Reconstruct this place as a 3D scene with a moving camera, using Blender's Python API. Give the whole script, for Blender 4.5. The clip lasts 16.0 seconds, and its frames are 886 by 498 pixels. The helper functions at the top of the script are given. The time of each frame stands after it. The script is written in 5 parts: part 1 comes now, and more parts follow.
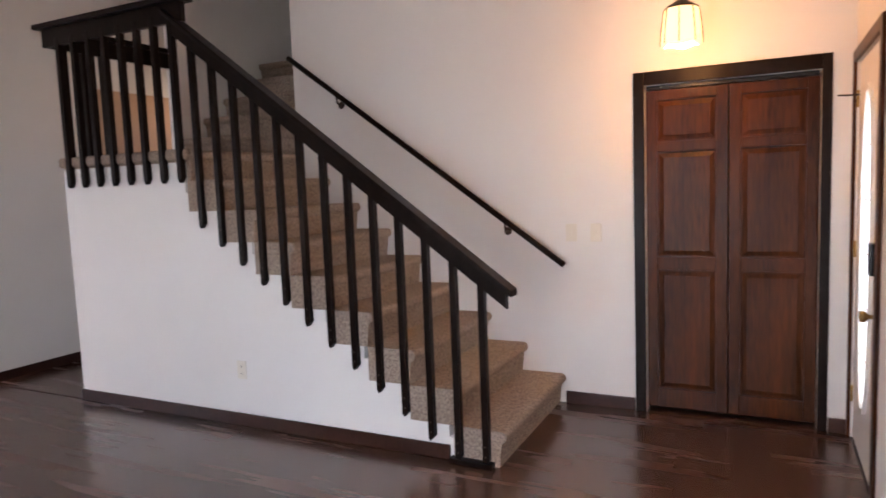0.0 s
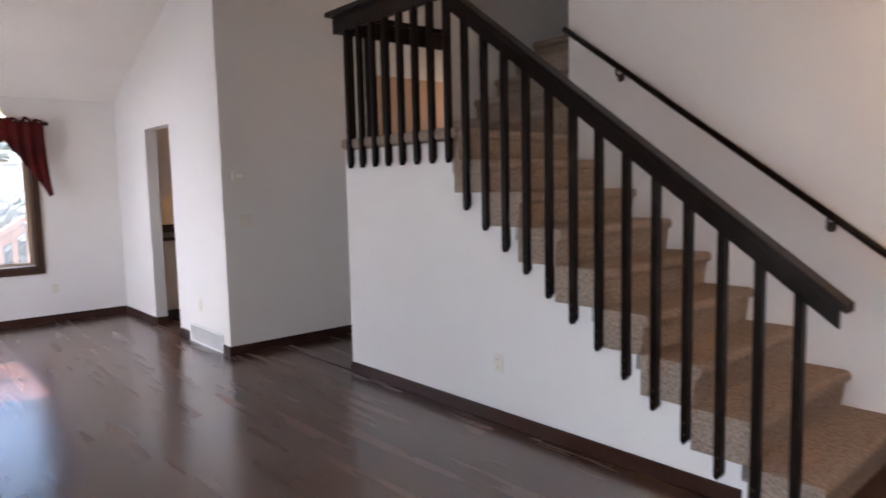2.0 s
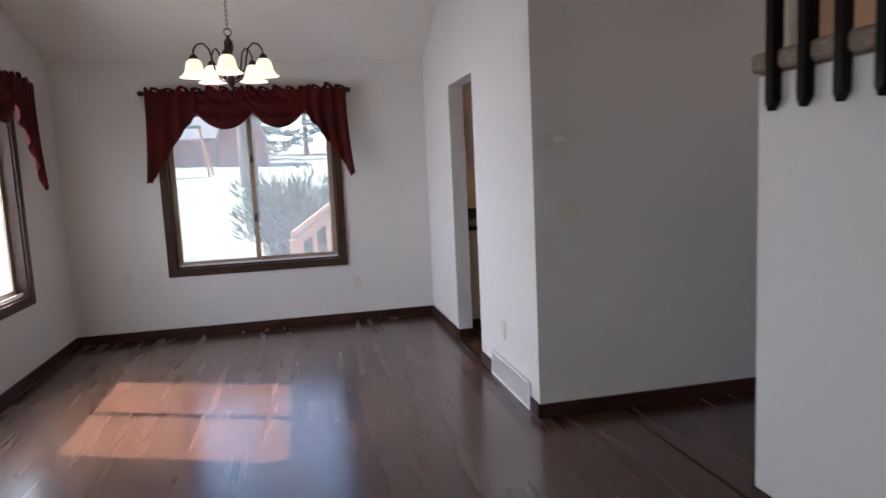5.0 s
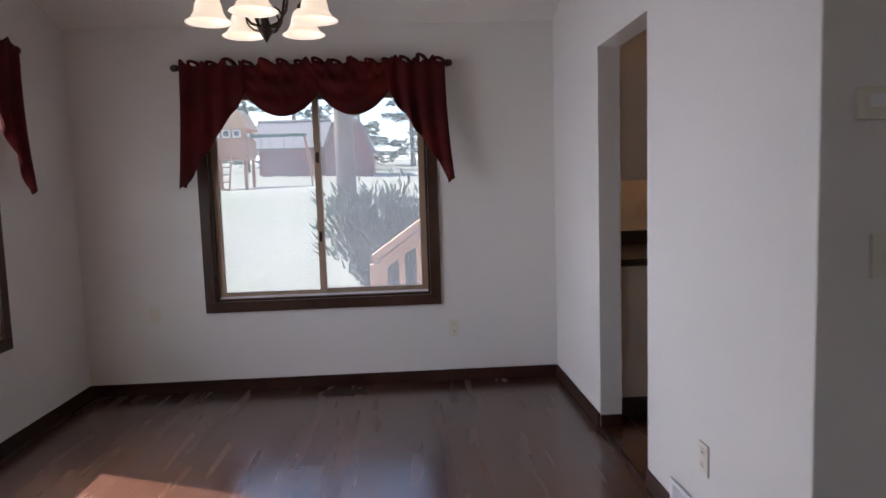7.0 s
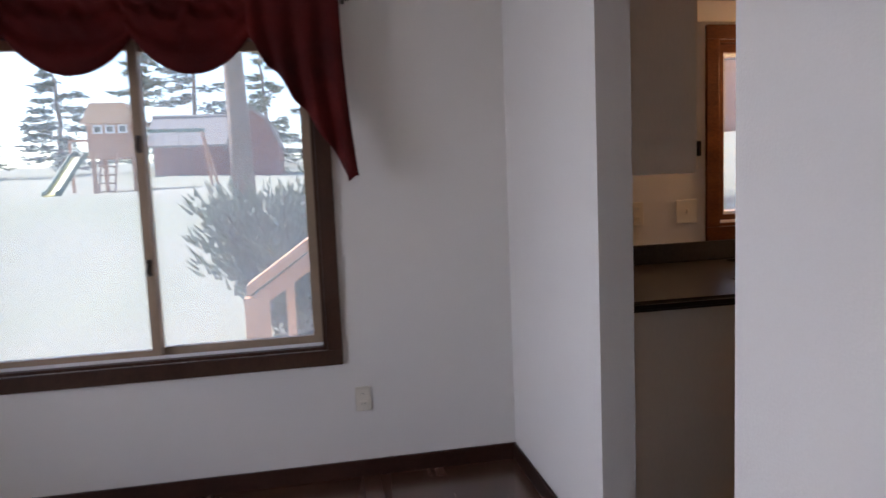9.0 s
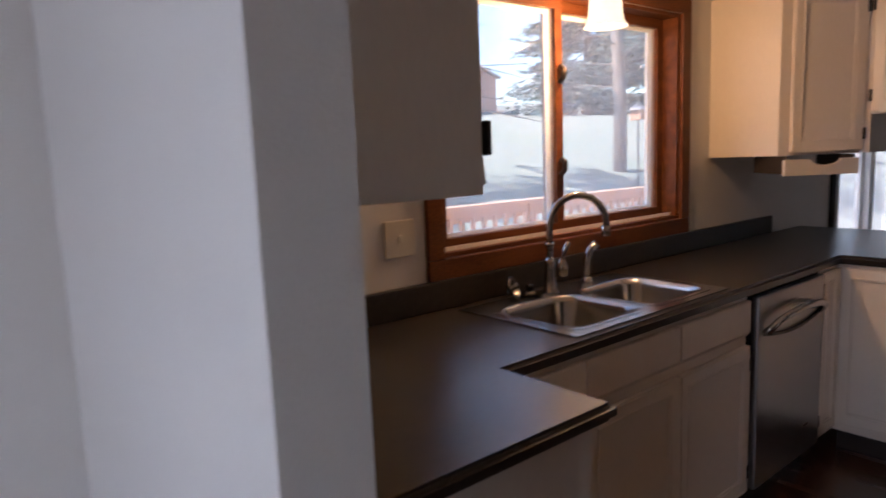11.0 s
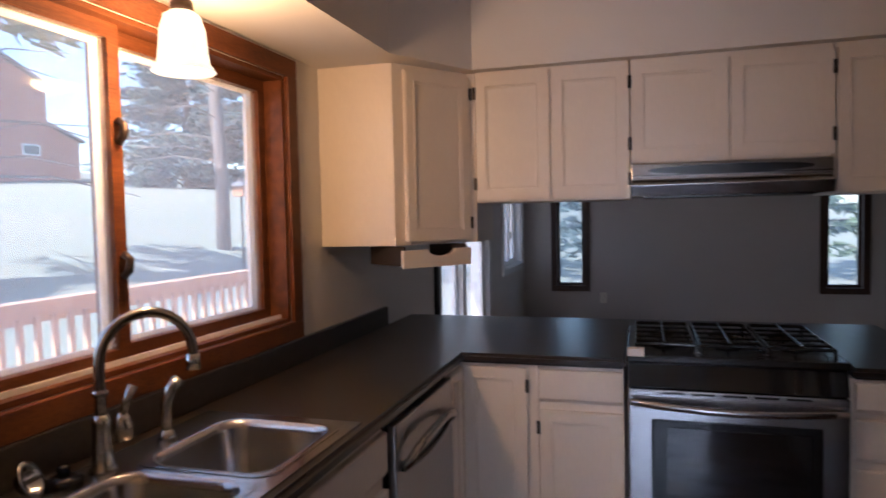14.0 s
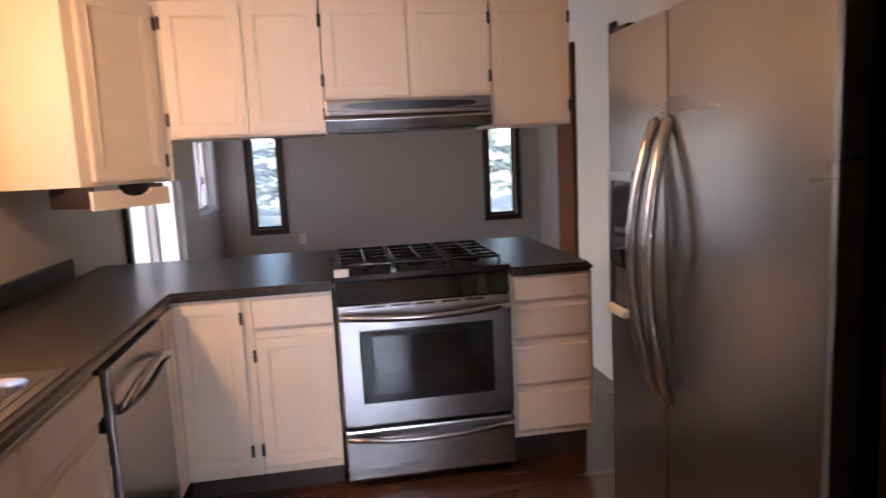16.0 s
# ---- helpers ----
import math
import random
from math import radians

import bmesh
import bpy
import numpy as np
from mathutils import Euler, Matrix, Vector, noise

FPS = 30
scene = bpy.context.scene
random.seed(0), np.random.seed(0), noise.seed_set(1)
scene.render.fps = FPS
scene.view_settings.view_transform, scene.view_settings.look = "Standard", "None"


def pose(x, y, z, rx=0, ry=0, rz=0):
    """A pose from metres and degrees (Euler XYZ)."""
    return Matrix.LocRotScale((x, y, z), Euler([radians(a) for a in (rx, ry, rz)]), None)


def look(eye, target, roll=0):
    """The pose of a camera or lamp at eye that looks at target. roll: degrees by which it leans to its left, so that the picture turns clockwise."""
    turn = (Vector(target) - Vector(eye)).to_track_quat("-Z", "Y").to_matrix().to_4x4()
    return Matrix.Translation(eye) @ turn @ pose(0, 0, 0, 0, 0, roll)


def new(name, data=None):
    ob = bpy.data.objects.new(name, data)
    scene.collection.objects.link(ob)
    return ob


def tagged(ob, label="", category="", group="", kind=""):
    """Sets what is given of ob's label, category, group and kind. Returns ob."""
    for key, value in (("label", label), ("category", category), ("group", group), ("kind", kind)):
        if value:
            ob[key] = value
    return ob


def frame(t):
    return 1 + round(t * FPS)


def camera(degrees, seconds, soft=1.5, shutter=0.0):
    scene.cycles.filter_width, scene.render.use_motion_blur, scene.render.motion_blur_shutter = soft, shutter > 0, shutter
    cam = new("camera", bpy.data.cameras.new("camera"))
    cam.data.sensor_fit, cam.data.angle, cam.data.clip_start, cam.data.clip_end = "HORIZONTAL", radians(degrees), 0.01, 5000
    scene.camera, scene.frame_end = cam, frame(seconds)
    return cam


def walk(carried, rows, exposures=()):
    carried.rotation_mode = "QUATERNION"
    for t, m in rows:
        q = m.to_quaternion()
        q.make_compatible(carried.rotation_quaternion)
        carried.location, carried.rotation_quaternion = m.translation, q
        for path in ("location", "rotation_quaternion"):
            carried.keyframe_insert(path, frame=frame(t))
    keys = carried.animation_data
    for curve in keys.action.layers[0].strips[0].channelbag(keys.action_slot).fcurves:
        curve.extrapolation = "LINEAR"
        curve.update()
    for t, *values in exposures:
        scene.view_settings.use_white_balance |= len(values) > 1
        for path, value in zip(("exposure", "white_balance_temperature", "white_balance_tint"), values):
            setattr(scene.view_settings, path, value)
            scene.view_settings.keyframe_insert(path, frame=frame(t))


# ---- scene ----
cam = camera(67.7, 16.0, shutter=0.5)
PATH = [
    (0, (0.711, -0.155, 1.478), (2.497, 0.725, 1.286), -2.2),
    (0.5, (0.69, -0.102, 1.473), (2.416, 0.891, 1.284), -2.1),
    (1, (0.76, -0.103, 1.471), (2.376, 1.058, 1.277), -2.1),
    (1.5, (0.893, -0.015, 1.451), (2.369, 1.321, 1.256), -2.0),
    (2, (1.049, 0.151, 1.425), (2.362, 1.647, 1.23), -1.3),
    (2.5, (1.225, 0.419, 1.438), (2.384, 2.035, 1.223), -1.2),
    (3, (1.467, 0.735, 1.434), (2.462, 2.454, 1.198), -1.3),
    (3.5, (1.657, 1.055, 1.403), (2.506, 2.85, 1.158), -1.1),
    (4, (1.863, 1.404, 1.384), (2.56, 3.262, 1.138), -1.2),
    (4.5, (1.991, 1.783, 1.394), (2.546, 3.688, 1.144), -1.6),
    (4.7, (2.037, 1.936, 1.406), (2.534, 3.857, 1.158), -2.1),
    (6.8, (2.27, 3.738, 1.355), (2.403, 5.725, 1.167), -2.0),
    (7, (2.293, 3.924, 1.359), (2.403, 5.912, 1.17), -1.8),
    (7.5, (2.387, 4.391, 1.397), (2.443, 6.38, 1.198), -2.4),
    (8, (2.4, 4.805, 1.376), (2.491, 6.794, 1.189), -2.4),
    (8.2, (2.37, 4.89, 1.352), (2.51, 6.877, 1.18), -2.0),
    (10.3, (2.824, 6.473, 1.4), (3.723, 8.229, 1.073), -3.0),
    (10.5, (2.884, 6.571, 1.401), (3.906, 8.26, 1.08), -2.3),
    (11, (3.05, 6.799, 1.419), (4.318, 8.32, 1.136), -2.3),
    (11.5, (3.241, 6.96, 1.451), (4.674, 8.337, 1.227), -2.3),
    (12, (3.402, 7.062, 1.482), (4.96, 8.308, 1.339), -1.8),
    (12.5, (3.518, 7.13, 1.502), (5.18, 8.239, 1.425), -1.7),
    (13, (3.617, 7.175, 1.495), (5.375, 8.127, 1.457), -1.7),
    (13.5, (3.645, 7.178, 1.48), (5.489, 7.951, 1.436), -1.4),
    (14, (3.646, 7.172, 1.464), (5.559, 7.75, 1.368), -1.2),
    (14.5, (3.618, 7.163, 1.448), (5.576, 7.535, 1.283), -1.3),
    (15, (3.579, 7.153, 1.427), (5.561, 7.32, 1.216), -1.7),
    (15.5, (3.539, 7.166, 1.412), (5.523, 7.104, 1.164), -2.4),
    (16, (3.501, 7.205, 1.408), (5.456, 6.891, 1.125), -2.8),
]
walk(cam, [(t, look(eye, target, roll)) for t, eye, target, roll in PATH],
     exposures=[(0, 2.7, 6200, 20), (1.5, 2.6, 6100, 18), (3.5, 2.1, 5900, 14), (4.5, 2.0, 5900, 14), (7, 1.45, 6000, 17), (8, 1.45, 6000, 17), (10.5, 1.45, 5700, 17), (12, 1.75, 5400, 14), (13, 1.5, 5300, 15), (14.5, 1.65, 5400, 16), (15.5, 2.3, 5750, 19), (16, 2.65, 6000, 20)])

# ---- world, sun, large lights ----
world = bpy.data.worlds.new("sky")
scene.world = world
world.use_nodes = True
wn = world.node_tree
sky = wn.nodes.new("ShaderNodeTexSky")
sky.sky_type, sky.sun_disc = "NISHITA", False
sky.sun_elevation, sky.sun_rotation = radians(42.6), radians(292.8)
wn.nodes["Background"].inputs[1].default_value = 0.15
wn.links.new(sky.outputs[0], wn.nodes["Background"].inputs[0])


def lamp(name, kind, m, energy, color=(1, 1, 1), **kw):
    data = bpy.data.lights.new(name, kind)
    data.energy, data.color = energy, color
    if kind == "AREA":
        data.shape, data.size, data.size_y, data.spread = "RECTANGLE", kw["sx"], kw["sy"], radians(115)
    elif kind == "SUN":
        data.angle = radians(0.55)
    else:
        data.shadow_soft_size = kw.get("r", 0.04)
    ob = new(name, data)
    ob.matrix_world = m
    return ob


lamp("sun", "SUN", look((0, 0, 0), (1, -0.42, -1.0)), 5.0, (1, 0.95, 0.88))
DAY = (0.90, 0.90, 1.0)
WARM = (1.0, 0.54, 0.22)
# added area lamp for daylight at the unseen living room window, behind the walk
lamp("daylight", "AREA", look((0.02, 1.0, 1.2), (2.4, 1.9, -0.3)), 2.1, (0.66, 0.82, 1.0), sx=2.1, sy=1.4)
# sky light in the openings of the dining side window and the patio door
lamp("side_daylight", "AREA", look((-0.06, 6.825, 1.32), (3.0, 6.825, 0.65)), 4.2, DAY, sx=1.36, sy=1.3)
lamp("patio_daylight", "AREA", look((8.5, 8.62, 1.0), (8.3, 5.6, 0.6)), 2.0, (1.0, 0.93, 0.86), sx=1.3, sy=1.7)
# lamps seen in the rooms, and an added fill in the hall
lamp("entry_bulb", "POINT", pose(4.42, 0.25, 2.21), 3.2, (1.0, 0.45, 0.13), r=0.045)
lamp("sink_bulb", "POINT", pose(5.083, 8.283, 1.885), 8.0, WARM, r=0.06)
lamp("hall_fill", "POINT", pose(5.9, 5.0, 2.3), 0.7, (1, 0.66, 0.36), r=0.1)


# ---- materials ----
def material(name, color, rough=0.5, metal=0.0, var=0.12, scale=6.0, fine=120.0, bump=0.1, stretch=(1, 1, 1), spec=0.5,
             dark=None, coat=0.0, rand=0.0, rough_var=0.08, world_space=False):
    """Colour with a broad and a fine variation, relief and uneven gloss."""
    m = bpy.data.materials.new(name)
    m.use_nodes = True
    t, b = m.node_tree, m.node_tree.nodes["Principled BSDF"]
    b.inputs["Roughness"].default_value, b.inputs["Metallic"].default_value = rough, metal
    b.inputs["Specular IOR Level"].default_value = spec
    b.inputs["Coat Weight"].default_value = coat
    b.inputs["Coat Roughness"].default_value = 0.12
    co = t.nodes.new("ShaderNodeTexCoord")
    mp = t.nodes.new("ShaderNodeMapping")
    mp.inputs["Scale"].default_value = stretch
    if world_space:
        geo = t.nodes.new("ShaderNodeNewGeometry")
        t.links.new(geo.outputs["Position"], mp.inputs["Vector"])
    else:
        t.links.new(co.outputs["Object"], mp.inputs["Vector"])
    n1 = t.nodes.new("ShaderNodeTexNoise")
    n1.inputs["Scale"].default_value, n1.inputs["Detail"].default_value = scale, 5
    n2 = t.nodes.new("ShaderNodeTexNoise")
    n2.inputs["Scale"].default_value, n2.inputs["Detail"].default_value = fine, 3
    for n in (n1, n2):
        t.links.new(mp.outputs[0], n.inputs["Vector"])
    mix = t.nodes.new("ShaderNodeMix")
    mix.data_type = "FLOAT"
    mix.inputs[0].default_value = 0.4
    t.links.new(n1.outputs[0], mix.inputs[2])
    t.links.new(n2.outputs[0], mix.inputs[3])
    ramp = t.nodes.new("ShaderNodeValToRGB")
    lo = dark or tuple(c * (1 - var) for c in color)
    hi = tuple(min(1, c * (1 + var)) for c in color)
    ramp.color_ramp.elements[0].position, ramp.color_ramp.elements[1].position = 0.32, 0.68
    ramp.color_ramp.elements[0].color, ramp.color_ramp.elements[1].color = (*lo, 1), (*hi, 1)
    t.links.new(mix.outputs[0], ramp.inputs[0])
    out = ramp.outputs[0]
    if rand:
        info = t.nodes.new("ShaderNodeObjectInfo")
        hsv = t.nodes.new("ShaderNodeHueSaturation")
        rg = t.nodes.new("ShaderNodeMapRange")
        rg.inputs["To Min"].default_value, rg.inputs["To Max"].default_value = 1 - rand, 1 + rand
        t.links.new(info.outputs["Random"], rg.inputs[0])
        t.links.new(rg.outputs[0], hsv.inputs["Value"])
        t.links.new(out, hsv.inputs["Color"])
        out = hsv.outputs[0]
    t.links.new(out, b.inputs["Base Color"])
    rr = t.nodes.new("ShaderNodeMapRange")
    rr.inputs["To Min"].default_value, rr.inputs["To Max"].default_value = max(0.02, rough - rough_var), min(1, rough + rough_var)
    t.links.new(n1.outputs[0], rr.inputs[0])
    t.links.new(rr.outputs[0], b.inputs["Roughness"])
    if bump:
        bp = t.nodes.new("ShaderNodeBump")
        bp.inputs["Strength"].default_value, bp.inputs["Distance"].default_value = bump, 0.01
        t.links.new(n2.outputs[0], bp.inputs["Height"])
        t.links.new(bp.outputs[0], b.inputs["Normal"])
    return m


def emitter(name, color, strength, glass_color=(0.9, 0.85, 0.75)):
    m = material(name, glass_color, 0.3, var=0.03, bump=0.02)
    b = m.node_tree.nodes["Principled BSDF"]
    b.inputs["Emission Color"].default_value, b.inputs["Emission Strength"].default_value = (*color, 1), strength
    return m


def clear_glass(name, haze=0.18):
    """Window glass with a pale translucent haze mixed in for the outdoor glare."""
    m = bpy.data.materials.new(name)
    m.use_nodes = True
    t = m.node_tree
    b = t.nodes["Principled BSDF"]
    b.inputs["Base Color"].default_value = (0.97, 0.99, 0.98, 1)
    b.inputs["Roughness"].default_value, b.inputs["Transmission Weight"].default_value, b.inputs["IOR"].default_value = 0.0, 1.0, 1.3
    veil = t.nodes.new("ShaderNodeBsdfTranslucent")
    veil.inputs["Color"].default_value = (0.86, 0.89, 0.92, 1)
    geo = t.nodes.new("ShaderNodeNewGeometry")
    haze_noise = t.nodes.new("ShaderNodeTexNoise")
    haze_noise.inputs["Scale"].default_value, haze_noise.inputs["Detail"].default_value = 2.5, 4
    t.links.new(geo.outputs["Position"], haze_noise.inputs["Vector"])
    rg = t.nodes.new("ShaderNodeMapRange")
    rg.inputs["To Min"].default_value, rg.inputs["To Max"].default_value = haze * 0.5, haze * 1.5
    t.links.new(haze_noise.outputs[0], rg.inputs[0])
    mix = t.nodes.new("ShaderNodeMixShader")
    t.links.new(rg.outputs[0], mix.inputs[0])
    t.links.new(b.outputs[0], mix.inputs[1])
    t.links.new(veil.outputs[0], mix.inputs[2])
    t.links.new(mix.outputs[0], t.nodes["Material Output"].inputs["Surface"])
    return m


def plank_wood(name):
    """Dark laminate: long grain streaks, a tone of its own for every plank, satin lacquer."""
    m = bpy.data.materials.new(name)
    m.use_nodes = True
    t, b = m.node_tree, m.node_tree.nodes["Principled BSDF"]
    geo = t.nodes.new("ShaderNodeNewGeometry")
    info = t.nodes.new("ShaderNodeObjectInfo")
    tone = t.nodes.new("ShaderNodeMath")
    tone.operation = "ADD"
    t.links.new(geo.outputs["Random Per Island"], tone.inputs[0])
    t.links.new(info.outputs["Random"], tone.inputs[1])
    fold = t.nodes.new("ShaderNodeMath")
    fold.operation = "FRACT"
    t.links.new(tone.outputs[0], fold.inputs[0])
    shift = t.nodes.new("ShaderNodeCombineXYZ")
    far = t.nodes.new("ShaderNodeMath")
    far.operation, far.inputs[1].default_value = "MULTIPLY", 37.0
    t.links.new(fold.outputs[0], far.inputs[0])
    t.links.new(far.outputs[0], shift.inputs["Z"])
    add = t.nodes.new("ShaderNodeVectorMath")
    t.links.new(geo.outputs["Position"], add.inputs[0])
    t.links.new(shift.outputs[0], add.inputs[1])
    grains = []
    for sc, nscale, detail in (((5, 0.45, 1), 2.0, 2), ((18, 1.0, 1), 2.0, 0)):
        mp = t.nodes.new("ShaderNodeMapping")
        mp.inputs["Scale"].default_value = sc
        t.links.new(add.outputs[0], mp.inputs["Vector"])
        n = t.nodes.new("ShaderNodeTexNoise")
        n.inputs["Scale"].default_value, n.inputs["Detail"].default_value = nscale, detail
        n.inputs["Distortion"].default_value = 0.0
        t.links.new(mp.outputs[0], n.inputs["Vector"])
        grains.append(n)
    mix = t.nodes.new("ShaderNodeMix")
    mix.data_type = "FLOAT"
    mix.inputs[0].default_value = 0.10
    t.links.new(grains[0].outputs[0], mix.inputs[2])
    t.links.new(grains[1].outputs[0], mix.inputs[3])
    ramp = t.nodes.new("ShaderNodeValToRGB")
    e = ramp.color_ramp.elements
    e[0].position, e[1].position = 0.28, 0.74
    e[0].color, e[1].color = (0.051, 0.0200, 0.0112, 1), (0.080, 0.0335, 0.0185, 1)
    mid = e.new(0.5)
    mid.color = (0.066, 0.0265, 0.0145, 1)
    t.links.new(mix.outputs[0], ramp.inputs[0])
    hsv = t.nodes.new("ShaderNodeHueSaturation")
    val = t.nodes.new("ShaderNodeMapRange")
    val.inputs["To Min"].default_value, val.inputs["To Max"].default_value = 0.84, 1.18
    t.links.new(fold.outputs[0], val.inputs[0])
    t.links.new(val.outputs[0], hsv.inputs["Value"])
    t.links.new(ramp.outputs[0], hsv.inputs["Color"])
    t.links.new(hsv.outputs[0], b.inputs["Base Color"])
    rr = t.nodes.new("ShaderNodeMapRange")
    rr.inputs["To Min"].default_value, rr.inputs["To Max"].default_value = 0.25, 0.29
    t.links.new(grains[0].outputs[0], rr.inputs[0])
    t.links.new(rr.outputs[0], b.inputs["Roughness"])
    b.inputs["Specular IOR Level"].default_value = 0.7
    b.inputs["Coat Weight"].default_value, b.inputs["Coat Roughness"].default_value = 0.5, 0.20
    return m


PAINT = material("wall_paint", (0.69, 0.66, 0.62), 0.6, var=0.03, scale=1.2, fine=160, bump=0.12, world_space=True)
CEIL = material("ceiling_paint", (0.78, 0.74, 0.68), 0.8, var=0.04, scale=2, fine=90, bump=0.3, world_space=True)
FLOOR = plank_wood("laminate_wood")
DARKWOOD = material("dark_stained_wood", (0.0085, 0.0045, 0.003), 0.36, var=0.5, scale=5, fine=60, bump=0.04, stretch=(4, 4, 0.6), spec=0.10)
BASEWOOD = material("baseboard_wood", (0.034, 0.013, 0.008), 0.38, var=0.4, scale=4, fine=50, bump=0.04, spec=0.3)
CLOSET = material("red_brown_wood", (0.082, 0.022, 0.0042), 0.36, dark=(0.008, 0.003, 0.002), scale=2.0, fine=24, bump=0.03, stretch=(3, 3, 0.35), spec=0.14)
OAK = material("honey_oak", (0.145, 0.046, 0.011), 0.4, dark=(0.05, 0.016, 0.005), scale=4, fine=60, bump=0.04, stretch=(1, 1, 3), spec=0.2)
OAKX = material("honey_oak_long", (0.145, 0.046, 0.011), 0.4, dark=(0.05, 0.016, 0.005), scale=4, fine=60, bump=0.04, stretch=(0.5, 6, 6), spec=0.2)
WALNUT = material("walnut_trim", (0.045, 0.020, 0.011), 0.4, var=0.4, scale=4, fine=60, bump=0.04, stretch=(2, 2, 0.8), spec=0.3)
TANSASH = material("tan_sash", (0.33, 0.24, 0.16), 0.5, var=0.1, scale=4, fine=60, bump=0.03)
VINYL = material("white_vinyl", (0.74, 0.74, 0.74), 0.35, var=0.04, bump=0.02)
CARPET = material("beige_carpet", (0.42, 0.33, 0.26), 0.95, dark=(0.17, 0.125, 0.09), scale=70, fine=190, bump=1.0, spec=0.05, world_space=True)
CABWHITE = material("cream_cabinet_paint", (0.74, 0.66, 0.56), 0.42, var=0.04, scale=2, fine=90, bump=0.05, stretch=(1, 1, 0.4))
COUNTER = material("dark_laminate", (0.020, 0.0145, 0.0115), 0.30, var=0.55, scale=45, fine=300, bump=0.04, rough_var=0.03, spec=0.55)
# wall tone taken well below the cream paint to dim the far room
TAUPE = material("taupe_dimmed_wall", (0.40, 0.355, 0.32), 0.65, var=0.03, scale=1.2, fine=160, bump=0.12, world_space=True)
STEEL = material("brushed_steel", (0.34, 0.325, 0.31), 0.28, 1.0, var=0.03, scale=1.2, fine=60, bump=0.0, stretch=(1, 1, 6), rough_var=0.015)
STEELH = material("brushed_steel_level", (0.46, 0.46, 0.465), 0.22, 1.0, var=0.03, scale=1.2, fine=60, bump=0.0, stretch=(1, 1, 6), rough_var=0.015)
CHROME = material("satin_nickel", (0.40, 0.39, 0.375), 0.2, 1.0, var=0.05, bump=0.0)
BLACKGLASS = material("black_glass", (0.012, 0.013, 0.015), 0.06, var=0.1, bump=0.0, spec=0.7)
BLACK = material("black_enamel", (0.006, 0.006, 0.006), 0.25, var=0.3, bump=0.02, rough_var=0.03)
BRONZE = material("aged_bronze", (0.05, 0.034, 0.025), 0.42, 0.7, var=0.35, scale=20, bump=0.08)
HINGE = material("dark_hinge", (0.03, 0.024, 0.02), 0.4, 0.6, var=0.3, scale=40, bump=0.05)
BRASS = material("worn_brass", (0.30, 0.19, 0.07), 0.35, 1.0, var=0.25, scale=30, bump=0.03)
PLATE = material("ivory_plastic", (0.66, 0.61, 0.51), 0.4, var=0.03, bump=0.01)
DOORWHITE = material("white_door_paint", (0.72, 0.68, 0.62), 0.42, var=0.04, scale=2, fine=80, bump=0.05)
FABRIC = material("dark_red_fabric", (0.090, 0.0075, 0.006), 0.75, dark=(0.03, 0.003, 0.003), scale=5, fine=220, bump=0.3, spec=0.15)
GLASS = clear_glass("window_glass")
FROST = emitter("frosted_shade", (1.0, 0.80, 0.55), 0.28)
FROSTHOT = emitter("lit_entry_shade", (1.0, 0.60, 0.16), 0.34)
FROSTSINK = emitter("lit_sink_shade", (1.0, 0.80, 0.52), 0.42)
# front door glass emits a little, in place of daylight behind it
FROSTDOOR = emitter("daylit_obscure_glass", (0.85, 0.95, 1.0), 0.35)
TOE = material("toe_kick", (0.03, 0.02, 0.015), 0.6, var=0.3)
PAPER = material("paper", (0.75, 0.74, 0.70), 0.8, var=0.03, bump=0.02)
PAPERGREEN = material("green_paper", (0.35, 0.5, 0.15), 0.8, var=0.03, bump=0.02)
TANWALL = material("tan_hall_board", (0.48, 0.30, 0.19), 0.7, var=0.05, scale=2, bump=0.1)
LAWN = material("dry_lawn", (0.205, 0.215, 0.155), 0.95, dark=(0.28, 0.265, 0.22), scale=0.35, fine=30, bump=0.5, spec=0.1, world_space=True)
CEDAR = material("cedar_boards", (0.42, 0.20, 0.11), 0.7, var=0.18, scale=4, fine=60, bump=0.1, stretch=(1, 1, 0.4))
DECKWOOD = material("deck_wood", (0.55, 0.33, 0.20), 0.75, var=0.15, scale=5, fine=60, bump=0.1)
SIDING = material("red_brown_siding", (0.44, 0.20, 0.14), 0.75, var=0.12, scale=3, fine=40, bump=0.1)
SHEDRED = material("barn_red", (0.20, 0.075, 0.06), 0.75, var=0.15, scale=3, fine=40, bump=0.1)
ROOFING = material("grey_shingles", (0.22, 0.20, 0.19), 0.9, var=0.25, scale=6, fine=60, bump=0.3)
BARK = material("pine_bark", (0.22, 0.17, 0.14), 0.95, dark=(0.11, 0.08, 0.065), scale=8, fine=50, bump=0.9, stretch=(1, 1, 0.3))
NEEDLE = material("blue_spruce_needles", (0.10, 0.135, 0.12), 0.8, var=0.35, scale=2, fine=20, bump=0.0)
LEAF = material("green_needles", (0.10, 0.135, 0.07), 0.8, var=0.35, scale=2, fine=20, bump=0.0)
YELLOW = material("yellow_slide", (0.65, 0.55, 0.16), 0.4, var=0.05, bump=0.0)
GREENBAR = material("green_paint", (0.03, 0.12, 0.09), 0.5, var=0.1, bump=0.02)


# ---- mesh helpers ----
def finish(name, bm, mat, parent=None, smooth=False):
    me = bpy.data.meshes.new(name)
    bmesh.ops.recalc_face_normals(bm, faces=bm.faces)
    for f in bm.faces:
        f.smooth = smooth
    bm.to_mesh(me)
    bm.free()
    me.materials.append(mat)
    ob = new(name, me)
    if parent:
        ob.parent = parent
    return ob


